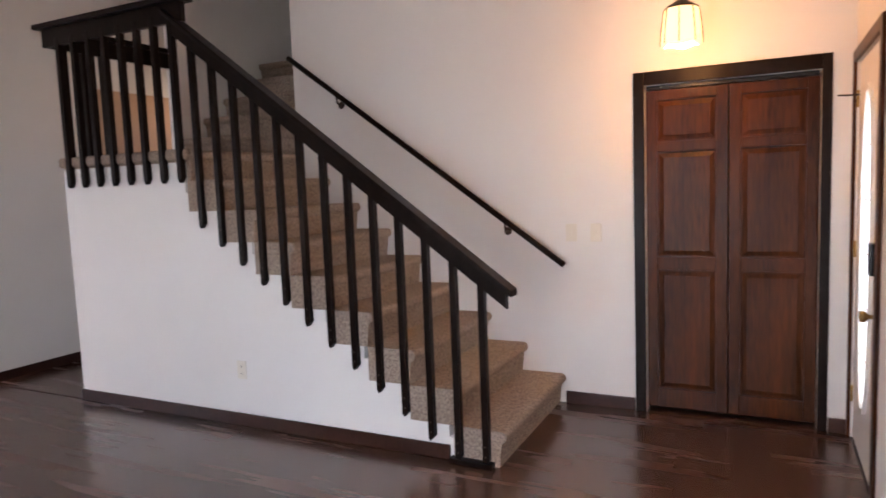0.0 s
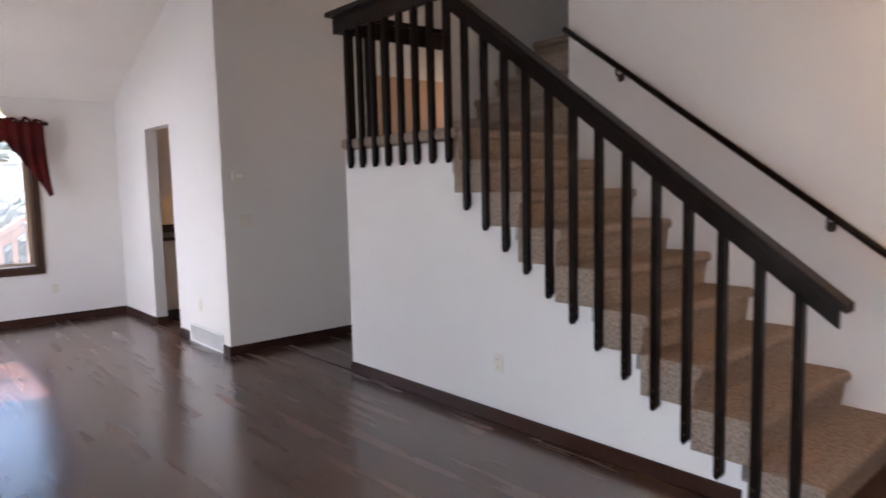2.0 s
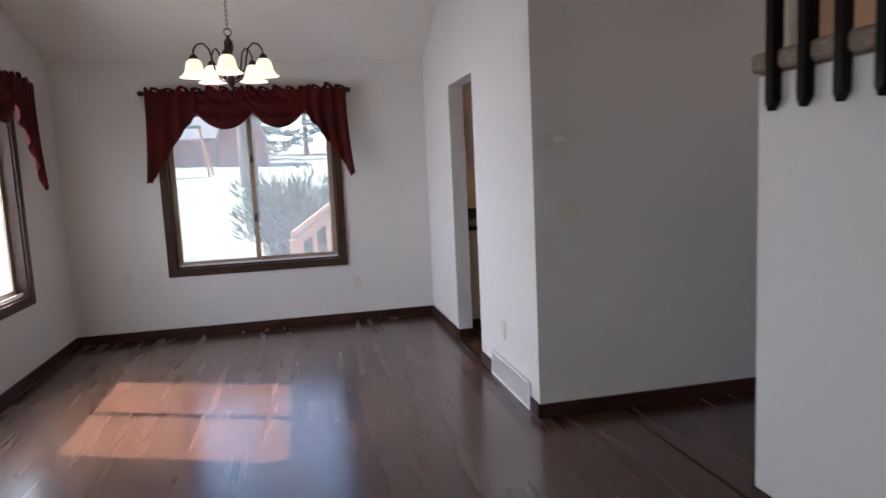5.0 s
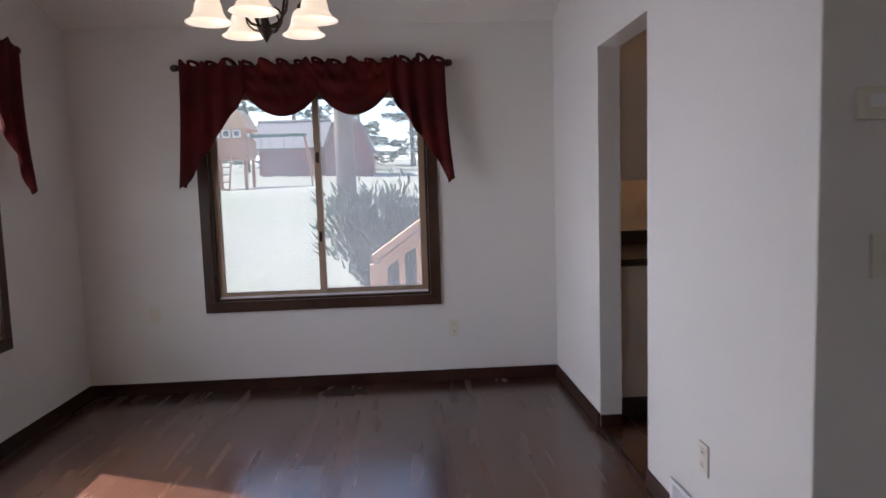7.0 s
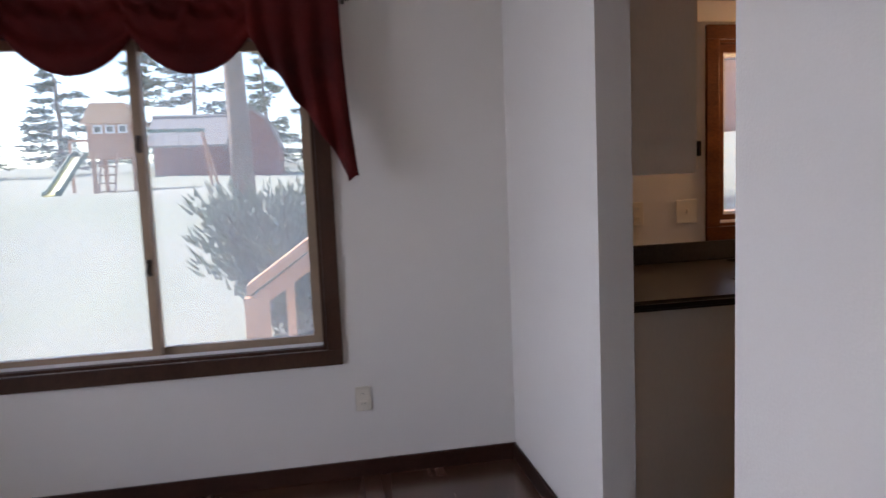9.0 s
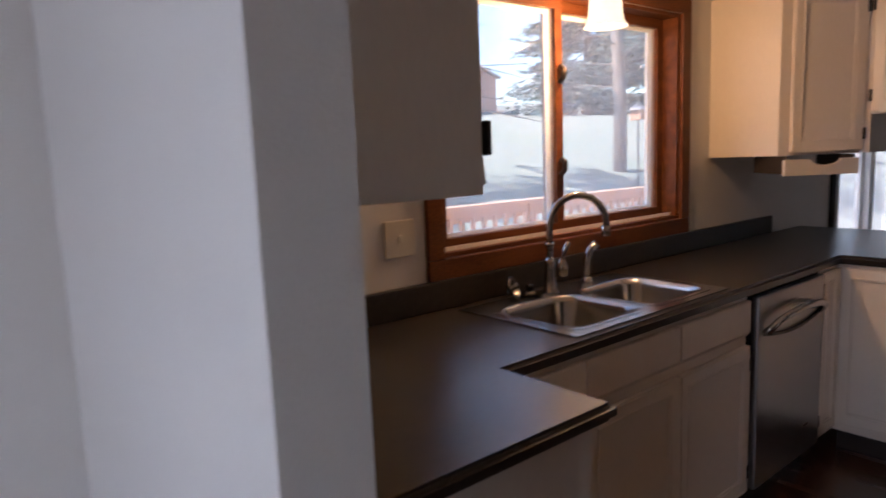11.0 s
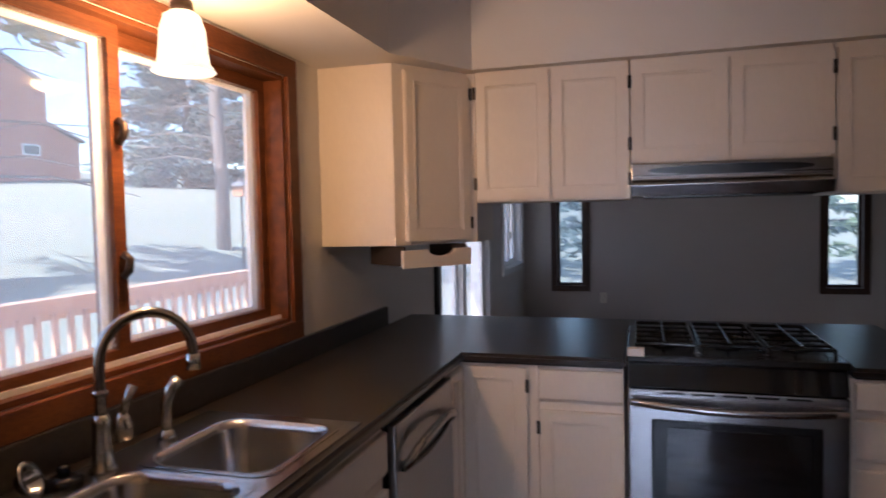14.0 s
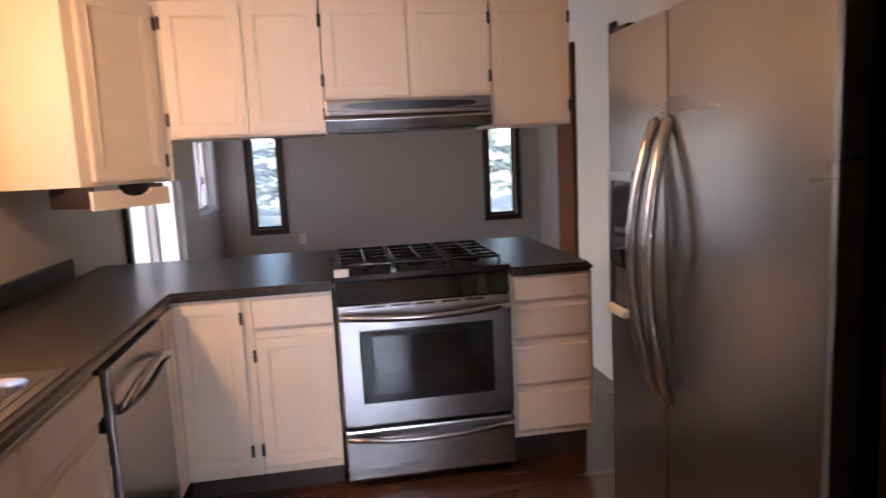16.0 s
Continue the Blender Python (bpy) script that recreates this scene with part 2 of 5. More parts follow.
def part(name, bm, mat, parent, label="", smooth=False):
    return tagged(finish(name, bm, mat, parent, smooth), label)


def thing(name, m=None, label="", category="", group="", kind=""):
    ob = new(name)
    ob.empty_display_size = 0.1
    if m is not None:
        ob.matrix_world = m
    return tagged(ob, label, category, group, kind)


def structure(name, bm, mat, label, category):
    return tagged(finish(name, bm, mat), label, category, kind="structure")


def box(x0, x1, y0, y1, z0, z1, bevel=0.0, bm=None, seg=2):
    own = bmesh.new()
    bmesh.ops.create_cube(own, size=1.0)
    for v in own.verts:
        v.co = ((x0 + x1) / 2 + v.co.x * (x1 - x0), (y0 + y1) / 2 + v.co.y * (y1 - y0), (z0 + z1) / 2 + v.co.z * (z1 - z0))
    if bevel:
        bmesh.ops.bevel(own, geom=list(own.edges), offset=bevel, segments=seg, affect="EDGES", profile=0.6)
    return join(bm, own) if bm else own


def join(bm, other):
    me = bpy.data.meshes.new("tmp")
    other.to_mesh(me)
    other.free()
    bm.from_mesh(me)
    bpy.data.meshes.remove(me)
    return bm


def prism(profile, lo, hi, axis="x", bm=None, bevel=0.0):
    """A polygon given in the two axes other than axis, drawn out along it."""
    own = bmesh.new()

    def put(a, b, c):
        return own.verts.new({"x": (c, a, b), "y": (a, c, b), "z": (a, b, c)}[axis])
    A = [put(a, b, lo) for a, b in profile]
    B = [put(a, b, hi) for a, b in profile]
    own.faces.new(A)
    own.faces.new(B)
    for i in range(len(A)):
        j = (i + 1) % len(A)
        own.faces.new((A[i], A[j], B[j], B[i]))
    if bevel:
        bmesh.ops.recalc_face_normals(own, faces=own.faces)
        bmesh.ops.bevel(own, geom=list(own.edges), offset=bevel, segments=2, affect="EDGES", profile=0.6)
    return join(bm, own) if bm else own


def slab(x0, x1, y0, y1, z0, z1, holes=(), axis="x"):
    """A wall with openings right through it. axis: the normal. holes: (a0, a1, z0, z1) along the wall."""
    a0, a1 = (y0, y1) if axis == "x" else (x0, x1)
    aa = sorted({a0, a1, *(h[0] for h in holes), *(h[1] for h in holes)})
    zz = sorted({z0, z1, *(max(z0, h[2]) for h in holes), *(h[3] for h in holes)})
    bm = bmesh.new()
    full = {}
    for i in range(len(aa) - 1):
        for k in range(len(zz) - 1):
            ca, cz = (aa[i] + aa[i + 1]) / 2, (zz[k] + zz[k + 1]) / 2
            full[i, k] = not any(h[0] < ca < h[1] and h[2] < cz < h[3] for h in holes)
    d0, d1 = (x0, x1) if axis == "x" else (y0, y1)

    def v(a, d, z):
        return bm.verts.new((d, a, z) if axis == "x" else (a, d, z))

    def quad(*p):
        bm.faces.new([v(*q) for q in p])
    for (i, k), on in full.items():
        if not on:
            continue
        A, B, C, D = aa[i], aa[i + 1], zz[k], zz[k + 1]
        for d in (d0, d1):
            quad((A, d, C), (B, d, C), (B, d, D), (A, d, D))
        for (di, dk), q in {(-1, 0): [(A, C), (A, D)], (1, 0): [(B, C), (B, D)], (0, -1): [(A, C), (B, C)], (0, 1): [(A, D), (B, D)]}.items():
            if not full.get((i + di, k + dk)):
                (p, r), (s, u) = q
                quad((p, d0, r), (s, d0, u), (s, d1, u), (p, d1, r))
    bmesh.ops.remove_doubles(bm, verts=bm.verts, dist=1e-5)
    return bm


def tube(points, radius, sides=10, bm=None, flat=1.0, taper=None):
    """A round bar along points."""
    own = bmesh.new()
    pts = [Vector(p) for p in points]
    rings = []
    for i, p in enumerate(pts):
        d = (pts[min(i + 1, len(pts) - 1)] - pts[max(i - 1, 0)]).normalized()
        side = d.orthogonal().normalized() if i == 0 else (last - d * last.dot(d)).normalized()
        last = side
        up = d.cross(side)
        r = radius if taper is None else radius + (taper - radius) * i / (len(pts) - 1)
        rings.append([own.verts.new(p + side * r * math.cos(a) + up * r * flat * math.sin(a)) for a in (2 * math.pi * k / sides for k in range(sides))])
    for A, B in zip(rings, rings[1:]):
        for k in range(sides):
            own.faces.new((A[k], A[(k + 1) % sides], B[(k + 1) % sides], B[k]))
    own.faces.new(rings[0])
    own.faces.new(rings[-1])
    return join(bm, own) if bm else own


def lathe(profile, sides=24, center=(0, 0, 0), bm=None, axis="z"):
    """Radius and height pairs turned about an axis."""
    own = bmesh.new()
    rings = []
    for r, z in profile:
        rings.append([own.verts.new((r * math.cos(a), r * math.sin(a), z)) for a in (2 * math.pi * k / sides for k in range(sides))])
    for A, B in zip(rings, rings[1:]):
        for k in range(sides):
            own.faces.new((A[k], A[(k + 1) % sides], B[(k + 1) % sides], B[k]))
    bmesh.ops.remove_doubles(own, verts=own.verts, dist=1e-6)
    if axis == "y":
        bmesh.ops.rotate(own, verts=own.verts, matrix=Matrix.Rotation(radians(90), 3, "X"))
    if axis == "x":
        bmesh.ops.rotate(own, verts=own.verts, matrix=Matrix.Rotation(radians(90), 3, "Y"))
    bmesh.ops.translate(own, verts=own.verts, vec=center)
    return join(bm, own) if bm else own


def plan(rects, holes, z0, z1):
    xs = sorted({v for r in (*rects, *holes) for v in r[:2]})
    ys = sorted({v for r in (*rects, *holes) for v in r[2:]})
    own = bmesh.new()
    on = {}
    for i in range(len(xs) - 1):
        for j in range(len(ys) - 1):
            cx, cy = (xs[i] + xs[i + 1]) / 2, (ys[j] + ys[j + 1]) / 2
            ins = lambda r: r[0] < cx < r[1] and r[2] < cy < r[3]
            on[i, j] = any(ins(r) for r in rects) and not any(ins(h) for h in holes)

    def q(*p):
        own.faces.new([own.verts.new(c) for c in p])
    for (i, j), s in on.items():
        if not s:
            continue
        a, b, c, d = xs[i], xs[i + 1], ys[j], ys[j + 1]
        for z in (z0, z1):
            q((a, c, z), (b, c, z), (b, d, z), (a, d, z))
        for (di, dj), (p, r) in {(-1, 0): ((a, c), (a, d)), (1, 0): ((b, c), (b, d)), (0, -1): ((a, c), (b, c)), (0, 1): ((a, d), (b, d))}.items():
            if not on.get((i + di, j + dj)):
                q((*p, z0), (*r, z0), (*r, z1), (*p, z1))
    bmesh.ops.remove_doubles(own, verts=own.verts, dist=1e-5)
    bmesh.ops.recalc_face_normals(own, faces=own.faces)
    return own


# ---- large structure ----
LEFT, FRONT, BACK = 0.11, -0.58, 8.45
RIDGE = 4.0
PITCH = 0.37


def ceil(y):
    return 2.446 + PITCH * (BACK - y) if y >= RIDGE else 2.446 + PITCH * (BACK - RIDGE) - PITCH * (RIDGE - y)


def wall(name, bm, label="cream painted drywall with fine texture", mat=None):
    return structure(name, bm, mat or PAINT, label, "wall")


def over(lo, hi, base, x0, x1, bm):
    """The part of a wall between base and the sloping ceiling."""
    pts = [(lo, base), (hi, base), (hi, ceil(hi))]
    if lo < RIDGE < hi:
        pts.append((RIDGE, ceil(RIDGE)))
    pts.append((lo, ceil(lo)))
    return prism(pts, x0, x1, "x", bm)


DW = (0.99, 2.45, 0.62, 2.03)
LW = (6.12, 7.53, 0.62, 2.03)
bm = slab(-0.05, 3.33, BACK, BACK + 0.18, 0, 2.446, [DW], "y")
wall("wall_dining_back", bm)
bm = slab(3.33, 11.2, BACK, BACK + 0.18, 0, 2.446, [(4.42, 5.86, 1.08, 2.0), (7.72, 9.30, 0, 2.05), (9.85, 10.85, 0.95, 2.0)], "y")
wall("wall_kitchen_back", bm)
bm = slab(-0.07, LEFT, FRONT - 0.18, BACK, 0, 2.40, [LW, (-0.15, 2.15, 0.4, 2.0)], "x")
over(FRONT - 0.18, BACK, 2.40, -0.07, LEFT, bm)
wall("wall_left", bm)
bm = slab(LEFT, 6.8, FRONT - 0.18, FRONT, 0, ceil(FRONT), [(3.98, 4.88, 0, 2.04)], "y")
wall("wall_front", bm)
bm = slab(3.33, 3.45, 5.53, BACK, 0, 2.40, [(6.705, 7.42, 0, 2.062)], "x")
over(5.53, BACK, 2.40, 3.33, 3.45, bm)
wall("wall_kitchen_side", bm)
bm = slab(3.45, 7.9, 5.53, 5.62, 0, ceil(5.53), [], "y")
wall("wall_hall", bm)
bm = slab(4.925, 5.05, FRONT, 3.16, 0, 2.40, [(-0.42, 0.52, 0, 2.03)], "x")
over(FRONT, 3.16, 2.40, 4.925, 5.05, bm)
wall("wall_stair_back", bm)
bm = box(5.05, 6.8, 3.06, 3.16, 0, ceil(3.06))
wall("wall_upper_flight_south", bm)
bm = slab(4.87, 6.7, 4.38, 4.46, 0, ceil(4.46), [], "y")
wall("wall_upper_flight_north", bm)
bm = slab(6.7, 6.8, FRONT, 5.53, 0, 4.3, [(4.55, 5.35, 1.8, 2.6)], "x")
wall("wall_hall_end", bm)
bm = box(5.05, 6.7, FRONT, FRONT + 0.02, 0, 2.4)
wall("wall_closet_inner", bm)
bm = slab(11.02, 11.2, 4.7, BACK, 0, 2.446, [(7.78, 8.08, 0.68, 2.0), (5.1, 5.42, 0.68, 2.0)], "x")
wall("wall_family_end", bm, "family room wall, taupe darkened to keep the room dim", TAUPE)
bm = box(7.9, 11.2, 4.7, 4.82, 0, 2.446)
wall("wall_family_south", bm, "family room wall, taupe darkened to keep the room dim", TAUPE)
bm = box(7.8, 7.9, 4.7, 5.53, 0, 2.446)
wall("wall_family_jog", bm, "family room wall, taupe darkened to keep the room dim", TAUPE)

t = 0.1
bm = prism([(BACK + 0.18, ceil(BACK + 0.18)), (RIDGE, ceil(RIDGE)), (FRONT - 0.18, ceil(FRONT - 0.18)), (FRONT - 0.18, ceil(FRONT - 0.18) + t), (RIDGE, ceil(RIDGE) + t), (BACK + 0.18, ceil(BACK + 0.18) + t)], -0.07, 6.8)
structure("ceiling_great_room", bm, CEIL, "white vaulted ceiling with light texture", "ceiling")
structure("ceiling_kitchen", plan([(3.45, 7.8, 5.62, BACK), (7.8, 11.2, 4.7, BACK)], [], 2.40, 2.44), CEIL, "flat cream kitchen ceiling", "ceiling")
# dropped soffit above the sink and the wall cabinets
SOFF = [(3.45, 8.45), (3.45, 8.08), (6.0, 8.08), (6.40, 7.86), (6.40, 6.08), (6.79, 6.08), (6.79, 8.45)]
structure("soffit", prism(SOFF, 2.085, 2.40, "z"), PAINT, "cream drywall soffit above the cabinets", "soffit")
structure("subfloor", box(-0.05, 11.1, FRONT - 0.1, BACK + 0.17, -0.12, -0.006), TOE, "dark joints under the plank floor", "floor")


# tan board added in place of the warm-lit area beyond the landing
structure("hall_warm_board", box(4.95, 6.69, 5.50, 5.529, 0, 2.5), TANWALL, "tan board set over the hall wall for its warm-lit patch", "wall")

# ---- stairs ----
RISE, RUN, Y1, SX = 0.196, 0.26, 1.04, 3.81
NSTEP = 9
stairs = thing("staircase", pose(0, 0, 0), "straight carpeted stair rising to a landing, beige plush carpet", "staircase", kind="structure")


def step_bm(x0, x1, y0, y1, z0, z1):
    """A carpeted step with a rounded nose that overhangs its riser."""
    pts = []
    r = 0.032
    for k in range(7):
        a = radians(-90 + 30 * k)
        pts.append((y0 - 0.0 - r * math.cos(a) * 0.9 + 0.0, z1 - r + r * math.sin(a)))
    pts = [(y0 + 0.015, z0)] + pts + [(y1, z1), (y1, z0)]
    own = prism(pts, x0, x1, "x")
    return own


for n in range(1, NSTEP + 1):
    y0 = Y1 + RUN * (n - 1) + 0.03
    y1 = y0 + RUN + 0.0145 if n < NSTEP else 4.40
    bm = step_bm(SX - 0.012 if n < NSTEP else SX + 0.02, 4.924, y0, y1, RISE * (n - 1), RISE * n)
    part("step", bm, CARPET, stairs, smooth=False)
for k in range(5):
    x0, z1 = 4.93 + RUN * k, RISE * (NSTEP + 1 + k)
    own = step_bm(3.17, 4.379, x0, x0 + RUN + 0.0145 if k < 4 else 6.69, z1 - RISE, z1)
    for v in own.verts:
        v.co.x, v.co.y = v.co.y, v.co.x
    part("step", own, CARPET, stairs)
# white side wall that steps up under the carpet
prof = [(1.10, 0.0), (1.10, 0.10)]
for n in range(1, NSTEP):
    y = Y1 + RUN * n + 0.075
    prof += [(y, RISE * n - 0.075), (y, RISE * (n + 1) - 0.075)]
prof[1] = (1.10, RISE - 0.075)
prof += [(4.38, RISE * NSTEP - 0.075), (4.38, 0.0)]
bm = prism(prof, SX, SX + 0.09, "x")
bm.normal_update()
bmesh.ops.recalc_face_normals(bm, faces=bm.faces)
bmesh.ops.triangulate(bm, faces=[f for f in bm.faces if len(f.verts) > 4])
structure("wall_stair_side", bm, PAINT, "white drywall side of the staircase, stepped along its top", "wall")
structure("wall_stair_end", box(SX + 0.09, 4.87, 4.29, 4.38, 0, RISE * NSTEP - 0.08), PAINT, "drywall end of the stair landing", "wall")

railing = thing("stair_railing", pose(0, 0, 0), "dark-stained wooden stair railing with square balusters", "railing")
SL = 0.75


def sloped(y, z, w0, w1, h, ya, yb, x0, x1):
    return prism([(ya, z + SL * (ya - y)), (yb, z + SL * (yb - y)), (yb, z + SL * (yb - y) - h), (ya, z + SL * (ya - y) - h)], x0, x1, "x", bevel=0.006)


part("handrail", sloped(0.985, 0.955, 0, 0, 0.035, 0.975, 3.22, 3.735, 3.835), DARKWOOD, railing)
part("rail_board", sloped(0.985, 0.915, 0, 0, 0.088, 1.01, 3.20, 3.768, 3.805), DARKWOOD, railing)
for i in range(13):
    y = 1.150 + 0.1575 * i
    zb = 0.025 if i < 2 else 0.121 + 0.738 * (y - 1.468)
    zt = 0.895 + SL * (y - 1.143) + 0.075
    w = 0.019
    bm = prism([(y - w, zt), (y + w, zt), (y + w, zb + 0.0), (y + 0.3 * w, zb - 0.018), (y - w, zb + 0.012)], 3.768, 3.806, "x", bevel=0.004)
    b = part("baluster", bm, DARKWOOD, railing)
    for dz in (0.035, 0.09):
        part("bolt", lathe([(0, -0.003), (0.006, -0.003), (0.005, 0), (0, 0)], 8, (3.767, y, zb + dz), axis="x"), BRONZE, b)
part("base_plate", box(3.755, 3.815, 1.11, 1.36, 0.0, 0.028, 0.004), DARKWOOD, railing)

gallery = thing("landing_railing", pose(0, 0, 0), "dark-stained wooden balustrade round the stair landing", "railing")
part("handrail", box(3.725, 3.845, 3.05, 4.47, 2.665, 2.70, 0.007), DARKWOOD, gallery)
part("rail_board", box(3.768, 3.805, 3.08, 4.43, 2.545, 2.665, 0.004), DARKWOOD, gallery)
for i in range(8):
    y = 3.193 + 0.1545 * i
    w = 0.02
    bm = prism([(y - w, 2.60), (y + w, 2.60), (y + w, 1.585), (y + 0.3 * w, 1.555), (y - w, 1.59)], 3.766, 3.806, "x", bevel=0.004)
    part("baluster", bm, DARKWOOD, gallery)
part("handrail", box(3.81, 4.87, 4.345, 4.46, 2.665, 2.70, 0.007), DARKWOOD, gallery)
part("rail_board", box(3.81, 4.87, 4.385, 4.42, 2.545, 2.665, 0.004), DARKWOOD, gallery)
for i in range(3):
    x = 3.90 + 0.155 * i
    part("baluster", box(x - 0.02, x + 0.02, 4.384, 4.424, 1.58, 2.60, 0.004), DARKWOOD, gallery)
tagged(finish("landing_carpet_edge", box(3.785, 3.86, 3.15, 4.41, 1.70, 1.775, 0.03, seg=3), CARPET), "beige carpet rolled over the landing's edge", "carpet")

hr = thing("wall_handrail", pose(0, 0, 0), "slim dark wooden handrail bracketed to the wall", "handrail")
ya, za, yb, zb = 1.02, 0.935, 3.146, 2.49
part("rail", tube([(4.855, ya + (yb - ya) * k / 8, za + (zb - za) * k / 8) for k in range(9)], 0.02, 12), DARKWOOD, hr, smooth=True)
for yy in (1.42, 2.72):
    zz = za + (zb - za) * (yy - ya) / (yb - ya)
    br = part("bracket", tube([(4.855, yy, zz - 0.02), (4.86, yy, zz - 0.06), (4.89, yy, zz - 0.075), (4.922, yy, zz - 0.075)], 0.007, 8), BRONZE, hr)
    part("rosette", lathe([(0, 0), (0.028, 0), (0.024, 0.008), (0, 0.008)], 14, (4.914, yy, zz - 0.075), axis="x"), BRONZE, br)

# ---- baseboards ----


def baseboard(x0, x1, y0, y1, h=0.082):
    return structure("baseboard", box(x0, x1, y0, y1, 0.0, h, 0.004), BASEWOOD, "dark red-brown wooden baseboard", "baseboard")


baseboard(SX - 0.014, SX - 0.001, 1.37, 4.39)
baseboard(LEFT + 0.014, 3.33 - 0.014, BACK - 0.014, BACK - 0.001)
baseboard(LEFT + 0.001, LEFT + 0.014, FRONT + 0.001, BACK - 0.001)
baseboard(3.316, 3.329, 7.42, BACK - 0.001)
baseboard(3.316, 3.329, 6.42, 6.70)
baseboard(3.316, 3.329, 5.517, 5.66)
baseboard(3.33, 4.949, 5.516, 5.529)
baseboard(4.95, 6.69, 5.487, 5.499)
baseboard(3.331, 3.449, 7.407, 7.419, 0.075)
baseboard(4.911, 4.924, 0.59, 1.04)
baseboard(4.911, 4.924, -0.575, -0.475)
baseboard(LEFT + 0.02, 3.9, FRONT + 0.001, FRONT + 0.014)
baseboard(11.006, 11.019, 4.83, 8.4)
baseboard(3.87, 6.69, 4.466, 4.479)

for name, a in (("hall_threshold", (3.803, 3.823, 4.40, 5.514)), ("doorway_threshold", (3.318, 3.342, 6.706, 7.419))):
    x0, x1, y0, y1 = a
    bm = prism([(x0, 0.001), (x0 + 0.006, 0.005), (x1 - 0.006, 0.005), (x1, 0.001)], y0, y1, "y")
    structure(name, bm, BASEWOOD, "dark wooden transition strip across the plank floor", "threshold")

# ---- closet doors ----
trim = thing("closet_casing", pose(0, 0, 0), "dark-stained wooden casing round the closet doors", "door frame", kind="structure")
part("side_casing", box(4.905, 4.924, 0.52, 0.585, 0, 2.11, 0.005), DARKWOOD, trim)
part("side_casing", box(4.905, 4.924, -0.47, -0.42, 0, 2.11, 0.005), DARKWOOD, trim)
part("head_casing", box(4.903, 4.924, -0.42, 0.52, 2.03, 2.11, 0.005), DARKWOOD, trim)
part("track", box(4.94, 4.98, -0.41, 0.51, 2.005, 2.028, 0.002), BLACK, trim)


def panel_door(name, width, z0, z1, rails, stile, mat, depth=0.035, inset=0.010, lab="", mats=None):
    """Stiles, rails and raised panels; local x is the width, y 0 the face, z up."""
    d = thing(name, None, lab, "door")
    e = 0.003
    part("stile", box(0, stile, 0, depth, z0, z1, e), mat, d)
    part("stile", box(width - stile, width, 0, depth, z0, z1, e), mat, d)
    for a, b in rails:
        part("rail", box(stile, width - stile, 0.001, depth, a, b, e), mat, d)
    for (a, b), (c, f) in zip(rails, rails[1:]):
        part("panel", prism([(stile, b), (width - stile, b), (width - stile, c), (stile, c)], inset + 0.004, depth - 0.004, "y"), mat, d)
        bm = bmesh.new()
        g = 0.028
        o = [(stile + 0.012, b + 0.012), (width - stile - 0.012, b + 0.012), (width - stile - 0.012, c - 0.012), (stile + 0.012, c - 0.012)]
        i_ = [(stile + g + 0.01, b + g + 0.01), (width - stile - g - 0.01, b + g + 0.01), (width - stile - g - 0.01, c - g - 0.01), (stile + g + 0.01, c - g - 0.01)]
        O = [bm.verts.new((p, inset + 0.004, q)) for p, q in o]
        I = [bm.verts.new((p, 0.005, q)) for p, q in i_]
        bm.faces.new(I)
        for k in range(4):
            bm.faces.new((O[k], O[(k + 1) % 4], I[(k + 1) % 4], I[k]))
        part("raised_field", bm, mat, d)
    return d


CR = [(0.03, 0.15), (0.905, 0.985), (1.63, 1.69), (1.94, 2.0)]
for y in (0.515, 0.047):
    d = panel_door("closet_door", 0.462, 0.03, 2.0, CR, 0.062, CLOSET, lab="red-brown stained bifold closet door with three raised panels")
    d.matrix_world = pose(4.955, y, 0, 0, 0, -90)
    d["group"] = "closet doors"
    d["category"] = "closet door"
    if y > 0.2:
        part("knob", lathe([(0.008, 0), (0.008, -0.012), (0.016, -0.02), (0.014, -0.03), (0, -0.032)], 14, (0.33, 0, 1.03), axis="y"), BRONZE, d, smooth=True)

# ---- front door ----
ft = thing("front_door_casing", pose(0, 0, 0), "dark wooden casing round the front door", "door frame", kind="structure")
part("side_casing", box(4.88, 4.918, FRONT + 0.001, FRONT + 0.018, 0, 2.10, 0.004), CLOSET, ft)
part("side_casing", box(3.92, 3.98, FRONT + 0.001, FRONT + 0.018, 0, 2.10, 0.004), CLOSET, ft)
part("head_casing", box(3.98, 4.88, FRONT + 0.001, FRONT + 0.018, 2.04, 2.10, 0.004), CLOSET, ft)
fd = thing("front_door", pose(0, 0, 0), "white front door with an arched obscure glass light", "door")
bm = box(3.985, 4.875, FRONT - 0.05, FRONT - 0.01, 0.01, 2.035, 0.003)
part("leaf", bm, DOORWHITE, fd)


def oval(cx, cz, rx, rz, y0, y1, n=28, hole=None):
    own = bmesh.new()
    out = [(cx + rx * math.cos(2 * math.pi * k / n), cz + rz * math.copysign(abs(math.sin(2 * math.pi * k / n)) ** 0.8, math.sin(2 * math.pi * k / n))) for k in range(n)]
    if not hole:
        return prism(out, y0, y1, "y")
    inn = [(cx + (p - cx) * hole, cz + (q - cz) * (1 - (1 - hole) * rx / rz)) for p, q in out]
    rings = [[own.verts.new((p, y, q)) for p, q in ring] for y, ring in ((y0, out), (y1, out), (y1, inn), (y0, inn))]
    for a in range(4):
        A, B = rings[a], rings[(a + 1) % 4]
        for k in range(n):
            own.faces.new((A[k], A[(k + 1) % n], B[(k + 1) % n], B[k]))
    return own


